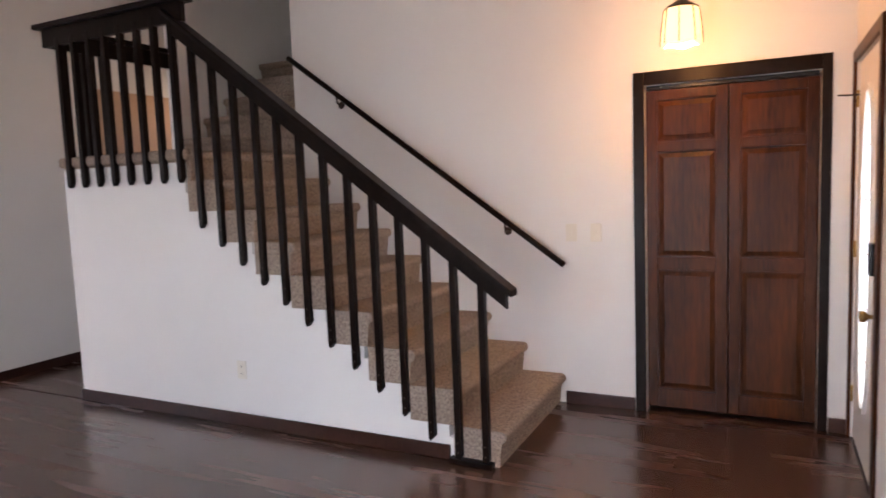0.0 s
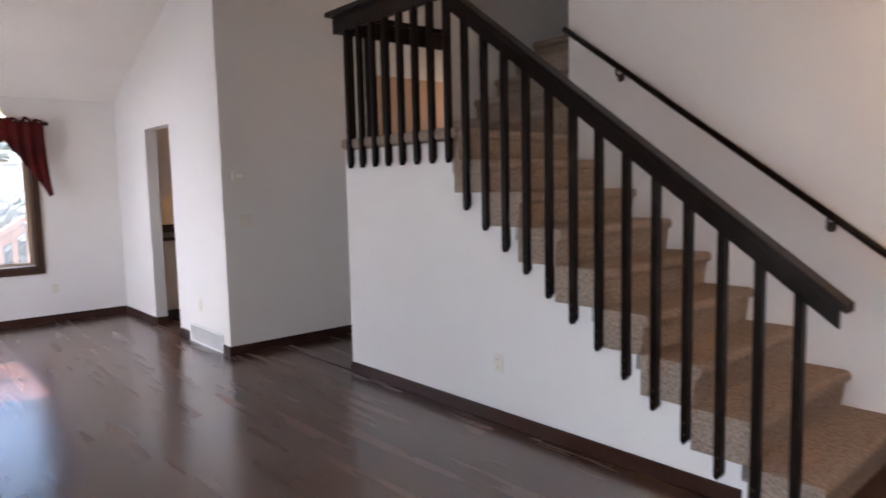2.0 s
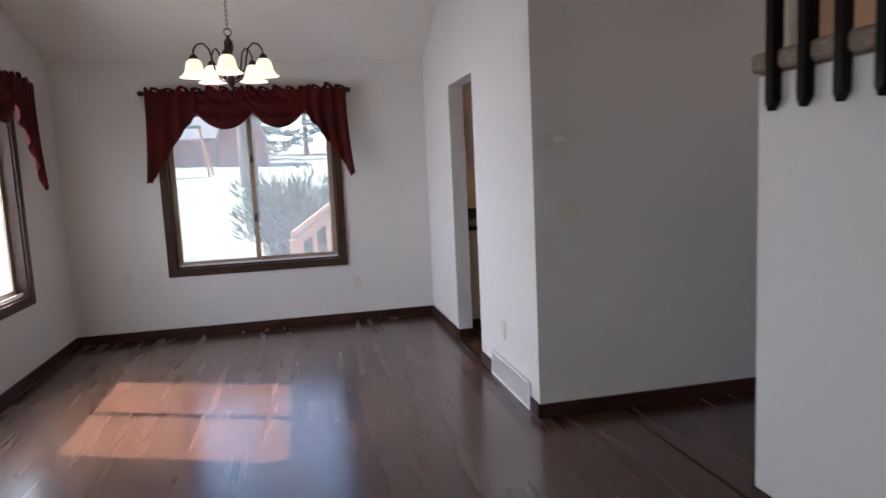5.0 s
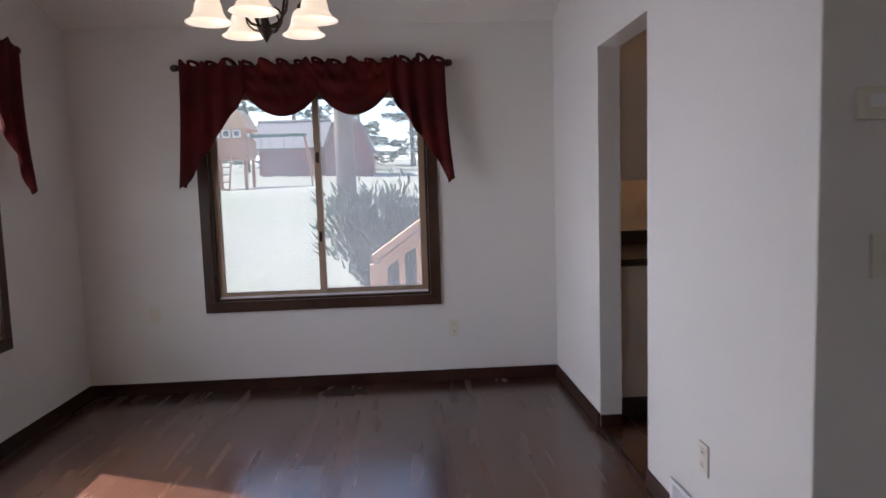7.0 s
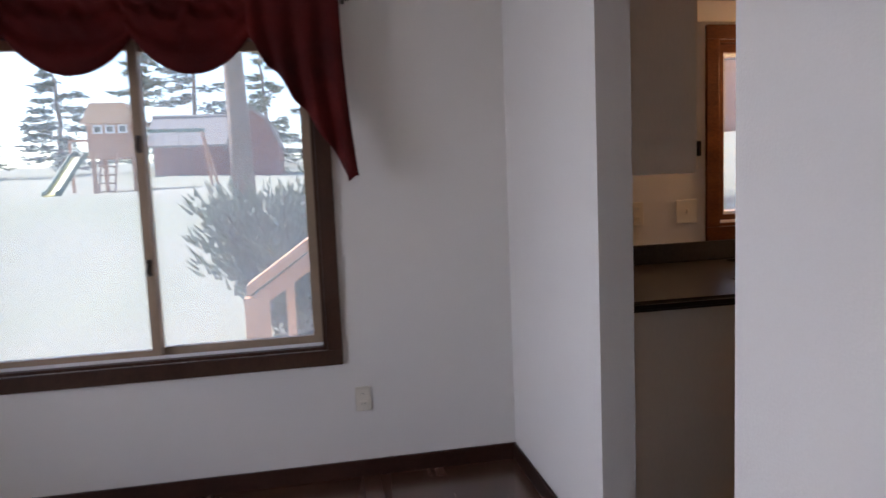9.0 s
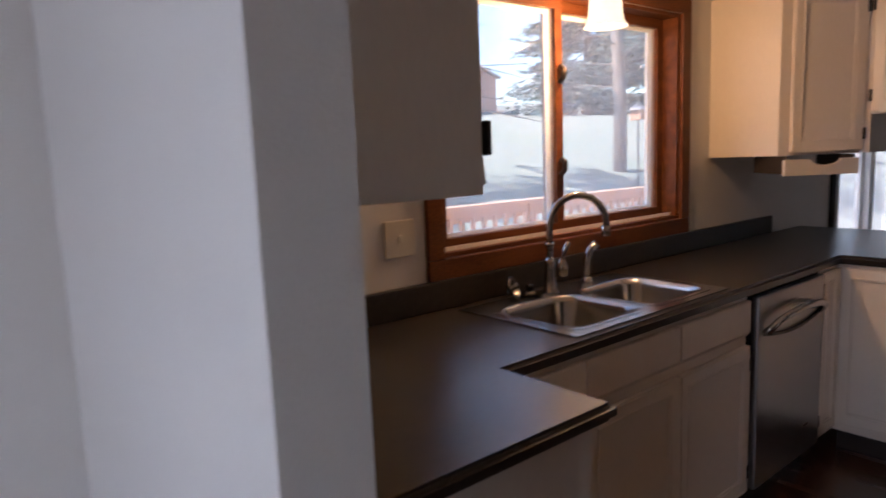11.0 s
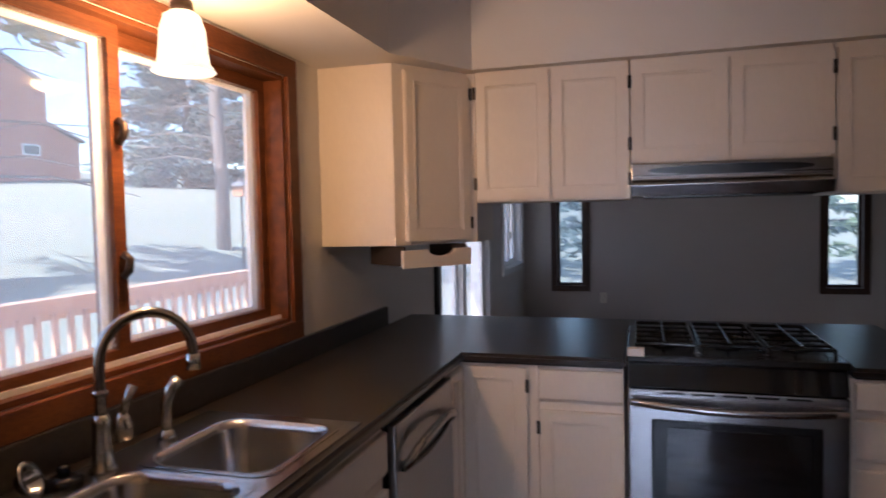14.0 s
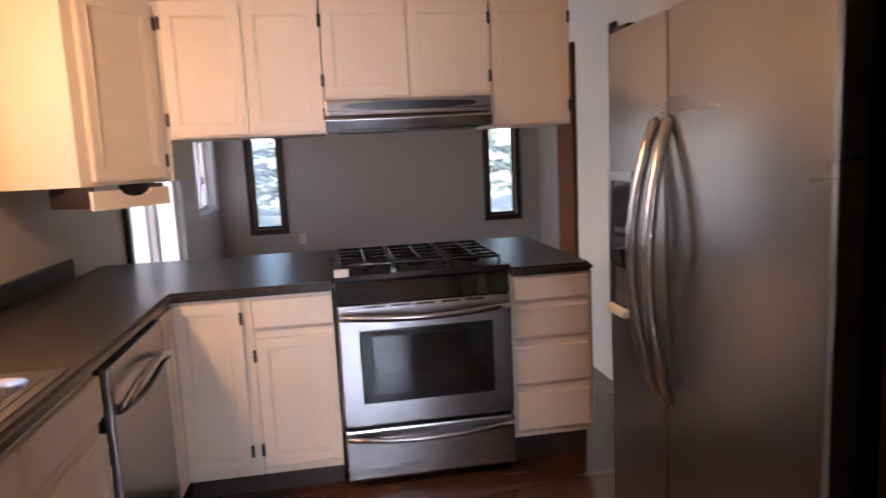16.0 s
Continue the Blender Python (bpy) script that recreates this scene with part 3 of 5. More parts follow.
part("light_frame", oval(4.43, 1.08, 0.20, 0.80, FRONT - 0.012, FRONT + 0.006, hole=0.86), DOORWHITE, fd)
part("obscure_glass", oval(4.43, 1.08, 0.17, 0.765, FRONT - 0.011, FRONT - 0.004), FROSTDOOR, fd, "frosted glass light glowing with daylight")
for k in range(5):
    part("glazing_bar", box(4.27, 4.59, FRONT - 0.006, FRONT - 0.001, 0.55 + 0.26 * k, 0.556 + 0.26 * k), BRASS, fd)
part("knob", lathe([(0.026, 0), (0.026, 0.006), (0.01, 0.01), (0.01, 0.035), (0.027, 0.05), (0.024, 0.07), (0, 0.074)], 18, (0, 0, 0), axis="y"), BRASS, fd, smooth=True).matrix_local = pose(4.045, FRONT - 0.01, 0.84, 0, 0, 180)
part("lock_box", box(4.02, 4.09, FRONT - 0.01, FRONT + 0.03, 1.02, 1.16, 0.006), BLACK, fd)
for z in (0.25, 1.05, 1.85):
    part("hinge", box(4.868, 4.882, FRONT - 0.012, FRONT + 0.004, z - 0.045, z + 0.045, 0.002), BRASS, fd)
part("door_stop", tube([(4.86, FRONT - 0.01, 1.87), (4.86, FRONT + 0.05, 1.87), (4.83, FRONT + 0.09, 1.87)], 0.005, 8), BRONZE, fd)

# ---- entry lamp ----
el = thing("entry_ceiling_lamp", pose(4.42, 0.25, -0.03), "amber glass hall lamp on a short bronze stem, lit", "ceiling lamp")
part("canopy", lathe([(0, 2.66), (0.06, 2.66), (0.05, 2.63), (0.012, 2.62), (0, 2.62)], 18), BRONZE, el, smooth=True)
part("stem", tube([(0, 0, 2.70), (0, 0, 2.40)], 0.008, 8), BRONZE, el)
part("cap", lathe([(0, 2.41), (0.03, 2.405), (0.085, 2.375), (0.09, 2.365), (0, 2.365)], 8), BRONZE, el)
bm = bmesh.new()
N = 8
prev = None
for r, z in ((0.085, 2.365), (0.098, 2.27), (0.104, 2.19), (0.088, 2.175)):
    ring = [bm.verts.new((r * math.cos(2 * math.pi * k / N), r * math.sin(2 * math.pi * k / N), z + (0.012 if k % 2 and z < 2.2 else 0))) for k in range(N)]
    if prev:
        for k in range(N):
            bm.faces.new((prev[k], prev[(k + 1) % N], ring[(k + 1) % N], ring[k]))
    prev = ring
sh = part("shade", bm, FROSTHOT, el, "glowing amber glass panels")
sh.visible_shadow = False
for k in range(N):
    a = 2 * math.pi * k / N
    part("rib", tube([(r * math.cos(a), r * math.sin(a), z) for r, z in ((0.087, 2.366), (0.1, 2.27), (0.106, 2.188))], 0.003, 6), BRONZE, el)


# ---- plates on the walls ----
def plate(m, label, w=0.072, h=0.116, toggle=True, group=""):
    p = thing("wall_plate", m, label, "switch plate" if toggle else "outlet", "light switches" if toggle else "outlets")
    part("cover", box(-w / 2, w / 2, -0.006, 0, -h / 2, h / 2, 0.003), PLATE, p)
    if toggle:
        part("toggle", box(-0.006, 0.006, -0.014, -0.005, -0.012, 0.012, 0.002), PLATE, p)
    else:
        for z in (-0.024, 0.024):
            r = part("receptacle", box(-0.017, 0.017, -0.008, -0.004, z - 0.014, z + 0.014, 0.003), PLATE, p)
            for x in (-0.006, 0.006):
                part("slot", box(x - 0.0012, x + 0.0012, -0.0085, -0.0075, z - 0.004, z + 0.005), BLACK, r)
    part("screw", lathe([(0, -0.0075), (0.003, -0.0075), (0.003, -0.005)], 8, (0, -0.0, 0), axis="y"), PLATE, p)
    return p


FX = lambda x, y, z: pose(x, y, z, 0, 0, -90)   # faces -x
FY = lambda x, y, z: pose(x, y, z)              # faces -y
plate(FX(4.924, 0.985, 1.14), "ivory light switch on the stair wall")
plate(FX(4.924, 0.825, 1.14), "ivory light switch beside the closet")
plate(FX(SX - 0.001, 2.82, 0.365), "ivory outlet low on the stair wall", toggle=False)
plate(FY(2.602, BACK - 0.001, 0.375), "ivory outlet under the dining window", toggle=False)
plate(FY(0.575, BACK - 0.001, 0.55), "ivory outlet plate in the dining corner")
plate(FX(3.329, 6.15, 0.36), "ivory outlet above the floor vent", toggle=False)
plate(FY(3.526, 5.529, 1.148), "white double switch plate on the hall wall", w=0.116)
plate(FY(4.25, BACK - 0.001, 1.165), "ivory double switch plate by the sink window", w=0.116)
plate(FY(3.98, BACK - 0.001, 1.165), "ivory outlet above the counter", toggle=False)
th = thing("thermostat", FY(3.475, 5.529, 1.53), "small white thermostat on the hall wall", "thermostat")
part("body", box(-0.06, 0.06, -0.025, 0, -0.04, 0.04, 0.006), PLATE, th)
part("display", box(-0.035, 0.035, -0.027, -0.024, -0.01, 0.022, 0.001), VINYL, th)

# ---- floor vents ----
vent = thing("return_vent", pose(0, 0, 0), "white metal return-air grille at the foot of the wall", "vent")
part("backing", box(3.322, 3.329, 5.67, 6.41, 0.012, 0.16), PLATE, vent)
for a, b, c, d in ((5.66, 6.42, 0.0, 0.018), (5.66, 6.42, 0.154, 0.172), (5.66, 5.68, 0.018, 0.154), (6.40, 6.42, 0.018, 0.154)):
    part("frame", box(3.313, 3.322, a, b, c, d, 0.002), VINYL, vent)
for i in range(34):
    y = 5.69 + i * 0.0212
    part("slat", box(3.3145, 3.3215, y, y + 0.008, 0.02, 0.152), VINYL, vent)
reg = thing("floor_register", pose(1.85, 8.28, 0.001), "brown metal floor register under the window", "vent")
part("frame", box(-0.155, 0.155, -0.055, 0.055, 0, 0.004, 0.0015), BRONZE, reg)
for i in range(14):
    for s in (-0.024, 0.024):
        part("slot", box(-0.135 + i * 0.0195, -0.123 + i * 0.0195, s - 0.02, s + 0.02, 0.003, 0.0048), BLACK, reg)


# ---- windows ----
def window(name, m, w, z0, z1, tw, cas, sash, mull, label, inner=None, white=False, latch=2):
    """Two-light slider; local x from 0 to w along the opening, y outwards from the room's face."""
    win = thing(name, m, label, "window", kind="structure")
    tb = tw
    part("head_casing", box(-tw, w + tw, -0.02, -0.001, z1, z1 + tw, 0.004), cas, win)
    part("bottom_casing", box(-tw, w + tw, -0.02, -0.001, z0 - tb, z0, 0.004), cas, win)
    for a, b in ((-tw, 0), (w, w + tw)):
        part("side_casing", box(a, b, -0.02, -0.001, z0, z1, 0.004), cas, win)
    j = 0.016
    part("jamb", box(0.0005, j, -0.001, 0.15, z0, z1), inner or sash, win)
    part("jamb", box(w - j, w - 0.0005, -0.001, 0.15, z0, z1), inner or sash, win)
    part("jamb", box(j, w - j, -0.001, 0.15, z1 - j, z1 - 0.0005), inner or sash, win)
    part("window_sill", box(j, w - j, -0.001, 0.15, z0 + 0.0005, z0 + j), inner or sash, win)
    part("track", box(j, w - j, 0.03, 0.036, z0 + j, z0 + j + 0.014), VINYL, win)
    f = 0.04
    for k, (a, b, y) in enumerate(((j, mull + f / 2, 0.035), (mull - f / 2, w - j, 0.075))):
        s = part("sash", slab(a, b, y, y + 0.032, z0 + j, z1 - j, [(a + f, b - f, z0 + j + f, z1 - j - f)], "y"), sash, win)
        if white:
            e = 0.024 if k == 0 else 0.034
            part("white_bead", slab(a + f - 0.02, b - f + 0.02, y + 0.033, y + 0.038, z0 + j + f - 0.02, z1 - j - f + 0.02, [(a + f + e, b - f - e, z0 + j + f + 0.014, z1 - j - f - 0.016)], "y"), VINYL, win)
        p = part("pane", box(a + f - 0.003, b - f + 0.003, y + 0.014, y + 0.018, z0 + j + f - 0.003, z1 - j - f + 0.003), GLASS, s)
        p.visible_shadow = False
    for k in range(latch):
        zz = z0 + (z1 - z0) * (0.3 if k == 0 else 0.68)
        part("latch", tube([(mull, 0.03, zz - 0.03), (mull, 0.012, zz - 0.015), (mull + 0.004, 0.012, zz + 0.015), (mull, 0.03, zz + 0.03)], 0.011, 8), BRONZE, win, smooth=True)
    return win


window("window_dining", pose(DW[0], BACK, 0), DW[1] - DW[0], DW[2], DW[3], 0.07, WALNUT, TANSASH, 0.72, "brown-framed sliding window with dark walnut casing", inner=WALNUT)
window("window_dining_side", pose(LEFT, LW[0], 0, 0, 0, 90), LW[1] - LW[0], LW[2], LW[3], 0.07, WALNUT, TANSASH, 0.70, "brown-framed sliding window on the side wall", inner=WALNUT)
window("window_sink", pose(4.42, BACK, 0), 1.44, 1.08, 2.0, 0.068, OAK, OAKX, 0.645, "honey-oak sliding window above the kitchen sink", white=True, inner=OAKX)
# living room window is unseen, added where daylight enters behind the walk
window("window_living_unseen", pose(LEFT, -0.15, 0, 0, 0, 90), 2.3, 0.4, 2.0, 0.07, WALNUT, TANSASH, 1.15, "brown-framed living room window, out of view, added to let daylight in")
window("window_family", pose(9.85, BACK, 0), 1.0, 0.95, 2.0, 0.06, VINYL, VINYL, 0.5, "white-framed window in the family room")


# ---- kitchen ----
def door_front(parent, x0, x1, z0, z1, hinge="", name="door", flat=False, scoop=False, small=False):
    """A painted front 18 mm proud of the body, local y 0 is the body's face."""
    T, fr = 0.019, 0.045
    g = 0.004
    x0, x1, z0, z1 = x0 + g, x1 - g, z0 + g, z1 - g
    if flat:
        prof = [(-T + 0.004, z1), (-0.001, z1), (-0.001, z0 + 0.004), (-0.008, z0 + 0.004), (-T, z0 + 0.020), (-T, z1 - 0.004)]
        return part(name, prism(prof, x0, x1, "x"), CABWHITE, parent)
    own = slab(x0, x1, -T, -0.001, z0, z1, [(x0 + fr, x1 - fr, z0 + fr, z1 - fr)], "y")
    edges = [e for e in own.edges if abs(e.verts[0].co.y + T) < 1e-4 and abs(e.verts[1].co.y + T) < 1e-4 and len(e.link_faces) == 2 and e.calc_face_angle(0) > 1]
    bmesh.ops.bevel(own, geom=edges, offset=0.005, segments=2, affect="EDGES")
    d = part(name, own, CABWHITE, parent)
    part("panel", box(x0 + fr - 0.002, x1 - fr + 0.002, -T + 0.006, -0.002, z0 + fr - 0.002, z1 - fr + 0.002), CABWHITE, d)
    for a, b, c, e in ((x0 + fr, x1 - fr, z0 + fr, z0 + fr + 0.008), (x0 + fr, x1 - fr, z1 - fr - 0.008, z1 - fr), (x0 + fr, x0 + fr + 0.008, z0 + fr + 0.008, z1 - fr - 0.008), (x1 - fr - 0.008, x1 - fr, z0 + fr + 0.008, z1 - fr - 0.008)):
        part("bead", box(a, b, -T + 0.002, -T + 0.009, c, e, 0.002), CABWHITE, d)
    if hinge:
        hx = x0 - 0.006 if hinge == "l" else x1 + 0.006
        hh = (z1 - z0)
        for z in (z0 + min(0.07, hh * 0.2), z1 - min(0.07, hh * 0.2)):
            h = part("hinge", box(hx - 0.007, hx + 0.007, -T - 0.003, -T + 0.008, z - 0.026, z + 0.026, 0.003), HINGE, d, "dark bronze hinge")
    return d


def cabinet(name, m, w, depth, z0, z1, fronts, label, toe=True, top_open=False):
    c = thing(name, m, label, "cabinet", "kitchen cabinets")
    part("body", box(0, w, 0, depth, z0, z1, 0.002), CABWHITE, c)
    if toe:
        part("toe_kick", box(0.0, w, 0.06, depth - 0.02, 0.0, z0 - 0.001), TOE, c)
    for f in fronts:
        kind, a, b, lo, hi, hinge = f
        door_front(c, a, b, lo, hi, hinge, name=kind, flat=kind == "drawer")
    return c


BZ0, BZ1 = 0.105, 0.873
PX = 6.235
CX = lambda y: pose(PX, y, 0, 0, 0, -90)
# sink run, facing the room
cabinet("base_cabinet", pose(4.13, 7.89, 0), 0.30, 0.55, BZ0, BZ1, [("drawer", 0.03, 0.30, 0.72, 0.86, ""), ("door", 0.03, 0.30, 0.13, 0.70, "l")], "cream painted base cabinet beside the sink")
cabinet("sink_cabinet", pose(4.43, 7.89, 0), 0.945, 0.55, BZ0, 0.70, [("door", 0.0, 0.47, 0.13, 0.695, "l"), ("door", 0.475, 0.945, 0.13, 0.695, "r")], "cream painted sink base with false drawer fronts")
sk = [o for o in scene.objects if o.name.startswith("sink_cabinet")][0]
part("front_rail", box(0, 0.945, 0, 0.03, 0.70, BZ1), CABWHITE, sk)
for a, b in ((0, 0.47), (0.475, 0.945)):
    door_front(sk, a, b, 0.72, 0.862, name="drawer", flat=True)
cabinet("narrow_cabinet", pose(6.02, 7.89, 0), 0.205, 0.55, BZ0, BZ1, [("door", 0.01, 0.20, 0.13, 0.862, "l")], "narrow cream corner door of the base run")
# short leg of counter at the doorway
cabinet("end_cabinet", pose(4.09, 7.60, 0, 0, 0, 90), 0.28, 0.63, BZ0, BZ1, [], "cream painted end cabinet under the short counter leg")
# peninsula
cabinet("narrow_cabinet", CX(7.885), 0.315, 0.58, BZ0, BZ1, [("door", 0.01, 0.27, 0.145, 0.862, "r")], "narrow cream base cabinet at the inner corner")
cabinet("base_cabinet", CX(7.568), 0.325, 0.58, BZ0, BZ1, [("drawer", 0.0, 0.325, 0.72, 0.862, ""), ("door", 0.0, 0.325, 0.145, 0.70, "l")], "cream base cabinet with a drawer, beside the range")
cabinet("drawer_cabinet", CX(6.482), 0.362, 0.58, BZ0 + 0.03, BZ1, [("drawer", 0.01, 0.352, 0.745, 0.865, ""), ("drawer", 0.01, 0.352, 0.575, 0.735, ""), ("drawer", 0.01, 0.352, 0.365, 0.555, ""), ("drawer", 0.01, 0.352, 0.15, 0.345, "")], "cream stack of four drawers at the peninsula's end")
tagged(finish("peninsula_back", box(6.83, 6.86, 6.13, 8.44, 0, 0.872), PAINT), "painted back panel of the kitchen peninsula", "panel", kind="structure")
tagged(finish("peninsula_end", box(6.25, 6.83, 6.10, 6.118, 0.137, 0.872, 0.002), CABWHITE), "cream end panel of the peninsula", "panel", kind="structure")


bm = plan([(3.452, 4.118, 7.555, 8.448), (4.118, 6.20, 7.865, 8.448), (6.20, 7.20, 6.115, 8.448)], [(4.45, 5.22, 7.93, 8.30), (6.0, 6.86, 6.482, 7.232)], 0.875, 0.915)
edges = [e for e in bm.edges if len(e.link_faces) == 2 and e.calc_face_angle(0) > 1 and max(v.co.z for v in e.verts) - min(v.co.z for v in e.verts) < 0.001]
bmesh.ops.bevel(bm, geom=edges, offset=0.012, segments=3, affect="EDGES")
top = tagged(finish("worktop", bm, COUNTER), "dark charcoal laminate worktop with rolled edge", "worktop")
part("backsplash", box(3.453, 6.80, 8.425, 8.449, 0.9155, 1.012, 0.006), COUNTER, top)
part("backsplash", box(3.453, 3.477, 7.56, 8.42, 0.9155, 1.012, 0.006), COUNTER, top)

# ---- sink, tap ----
sink = thing("sink", pose(0, 0, 0), "stainless steel double bowl kitchen sink", "sink")
bm = plan([(4.42, 5.25, 7.895, 8.375)], [(4.475, 4.81, 7.945, 8.265), (4.86, 5.195, 7.945, 8.265)], 0.9155, 0.921)
part("rim", bm, STEELH, sink)


def rounded(x0, x1, y0, y1, r, n=6):
    pts = []
    for cx, cy, a0 in ((x1 - r, y1 - r, 0), (x0 + r, y1 - r, 90), (x0 + r, y0 + r, 180), (x1 - r, y0 + r, 270)):
        pts += [(cx + r * math.cos(radians(a0 + 90 * k / n)), cy + r * math.sin(radians(a0 + 90 * k / n))) for k in range(n + 1)]
    return pts


for a, b in ((4.475, 4.81), (4.86, 5.195)):
    own = bmesh.new()
    loops = []
    for o, z, r in ((-0.02, 0.9225, 0.05), (-0.004, 0.924, 0.06), (0.004, 0.920, 0.065), (0.010, 0.90, 0.065), (0.020, 0.77, 0.06), (0.035, 0.748, 0.05), (0.06, 0.742, 0.04), (0.12, 0.740, 0.03)):
        loops.append([own.verts.new((x, y, z)) for x, y in rounded(a + o, b - o, 7.945 + o, 8.265 - o, r)])
    for A, B in zip(loops, loops[1:]):
        for k in range(len(A)):
            own.faces.new((A[k], A[(k + 1) % len(A)], B[(k + 1) % len(A)], B[k]))
    own.faces.new(loops[-1])
    bw = part("bowl", own, STEELH, sink, smooth=True)
    part("drain", lathe([(0.045, 0.741), (0.042, 0.744), (0.03, 0.743), (0.028, 0.741), (0, 0.741)], 20, ((a + b) / 2, 8.10, 0)), CHROME, bw, smooth=True)

fau = thing("kitchen_tap", pose(4.80, 8.315, 0.921), "satin nickel gooseneck kitchen tap with side lever", "tap")
part("base", lathe([(0, 0.0), (0.03, 0.0), (0.03, 0.006), (0.024, 0.012), (0.021, 0.05), (0.018, 0.10), (0.02, 0.11), (0.014, 0.125), (0, 0.125)], 20), CHROME, fau, smooth=True)
dx, dy = 0.86, -0.5
R = 0.105
pts = [(0, 0, 0.11), (0, 0, 0.17), (0, 0, 0.235)] + [(dx * R * (1 - math.cos(radians(a))), dy * R * (1 - math.cos(radians(a))), 0.235 + R * math.sin(radians(a))) for a in range(15, 181, 15)] + [(dx * 2 * R, dy * 2 * R, 0.215)]
part("spout", tube(pts, 0.0125, 14), CHROME, fau, smooth=True)
part("spout_tip", tube([(dx * 2 * R, dy * 2 * R, 0.228), (dx * 2 * R, dy * 2 * R, 0.19)], 0.0165, 14), CHROME, fau, smooth=True)
part("collar", lathe([(0.0125, 0.165), (0.017, 0.168), (0.017, 0.176), (0.0125, 0.18)], 16), CHROME, fau, smooth=True)
lv = part("lever_body", lathe([(0, 0), (0.02, 0.0), (0.022, 0.03), (0.016, 0.05), (0.01, 0.06), (0, 0.06)], 16, (0.05, -0.012, 0.055)), CHROME, fau, smooth=True)
part("lever", tube([(0.05, -0.012, 0.11), (0.052, -0.02, 0.14), (0.066, -0.03, 0.175)], 0.008, 10, taper=0.011), CHROME, fau, smooth=True)
spr = thing("side_sprayer", pose(5.0, 8.31, 0.921), "satin nickel side sprayer in its holder", "sprayer")
part("holder", lathe([(0, 0), (0.024, 0), (0.022, 0.012), (0.014, 0.03), (0, 0.03)], 16), CHROME, spr, smooth=True)
part("wand", tube([(0, 0, 0.02), (0, 0, 0.09), (0.008, -0.006, 0.125), (0.03, -0.02, 0.15)], 0.012, 12, taper=0.018), CHROME, spr, smooth=True)
cup = thing("sink_strainer", pose(4.635, 8.33, 0.962, 65, 0, 25), "steel basket strainer leaning on the sink rim", "strainer")
part("basket", lathe([(0, -0.022), (0.02, -0.022), (0.026, -0.004), (0.04, 0.0), (0.041, 0.003), (0.03, 0.001), (0.022, -0.016), (0, -0.018)], 22), CHROME, cup, smooth=True)
part("post", tube([(0, 0, -0.02), (0, 0, 0.02)], 0.005, 8), CHROME, cup)
st = thing("sink_stopper", pose(4.715, 8.335, 0.921), "small black rubber sink stopper", "stopper")
part("disc", lathe([(0, 0), (0.036, 0), (0.036, 0.012), (0.02, 0.02), (0, 0.02)], 20), BLACK, st, smooth=True)
part("grip", lathe([(0.01, 0.018), (0.014, 0.035), (0.01, 0.042), (0, 0.042)], 14), BLACK, st, smooth=True)

# ---- dishwasher ----
dw = thing("dishwasher", pose(5.39, 7.89, 0), "stainless steel dishwasher with a curved towel-bar handle", "dishwasher")
part("body", box(0.005, 0.622, 0.0, 0.55, 0.10, 0.868), BLACK, dw)
part("door", box(0.02, 0.615, -0.03, -0.001, 0.12, 0.862, 0.008), STEEL, dw)
part("toe_panel", box(0.005, 0.622, 0.04, 0.06, 0.0, 0.099), BLACK, dw)
hp = [(0.06, -0.032, 0.72), (0.075, -0.055, 0.745)] + [(0.06 + 0.50 * k / 10, -0.06 - 0.012 * math.sin(math.pi * k / 10), 0.755 + 0.03 * math.sin(math.pi * k / 10)) for k in range(1, 10)] + [(0.555, -0.055, 0.745), (0.57, -0.032, 0.72)]
part("handle", tube(hp, 0.014, 10), CHROME, dw, smooth=True)
hp2 = [(0.06, -0.032, 0.72)] + [(0.06 + 0.51 * k / 10, -0.036, 0.72 - 0.028 * math.sin(math.pi * k / 10)) for k in range(1, 10)] + [(0.57, -0.032, 0.72)]
part("handle_recess", tube(hp2, 0.008, 8), BLACK, dw, smooth=True)
part("badge", box(0.44, 0.50, -0.0315, -0.029, 0.24, 0.252), CHROME, dw)

# ---- range ----
rg = thing("range", CX(7.228), "stainless steel slide-in gas range with black cooktop", "stove")
RW = 0.738
part("body", box(0.0, RW, 0.0, 0.62, 0.03, 0.875), BLACK, rg)
part("cooktop", box(-0.004, RW + 0.004, -0.045, 0.63, 0.905, 0.935, 0.008), BLACK, rg)
part("control_panel", prism([(-0.048, 0.815), (0.0, 0.815), (0.0, 0.905), (-0.02, 0.905)], 0.002, RW - 0.002, "x", bevel=0.003), BLACKGLASS, rg)
own = box(0.0, RW, -0.05, -0.002, 0.285, 0.81, 0.008)
od = part("oven_door", own, STEELH, rg)
part("window_frame", box(0.085, RW - 0.085, -0.054, -0.049, 0.385, 0.70, 0.004), BLACK, od)
part("window", box(0.135, RW - 0.12, -0.0565, -0.053, 0.415, 0.675, 0.003), BLACKGLASS, od)
for k in range(5):
    part("vent_slot", box(0.12 + 0.105 * k, 0.20 + 0.105 * k, -0.0515, -0.048, 0.795, 0.803), BLACK, od)
hz = 0.765
hp = [(0.015, -0.05, hz)] + [(0.02 + (RW - 0.04) * k / 12, -0.075 - 0.03 * math.sin(math.pi * k / 12), hz - 0.012 * math.sin(math.pi * k / 12)) for k in range(13)] + [(RW - 0.015, -0.05, hz)]
part("handle", tube(hp, 0.014, 12, flat=1.2), STEELH, od, smooth=True)
dr = part("warming_drawer", box(0.0, RW, -0.05, -0.002, 0.045, 0.268, 0.008), STEELH, rg)
hp = [(p[0], p[1] + 0.005, p[2] - hz + 0.238) for p in hp]
part("handle", tube(hp, 0.012, 12, flat=1.2), STEELH, dr, smooth=True)
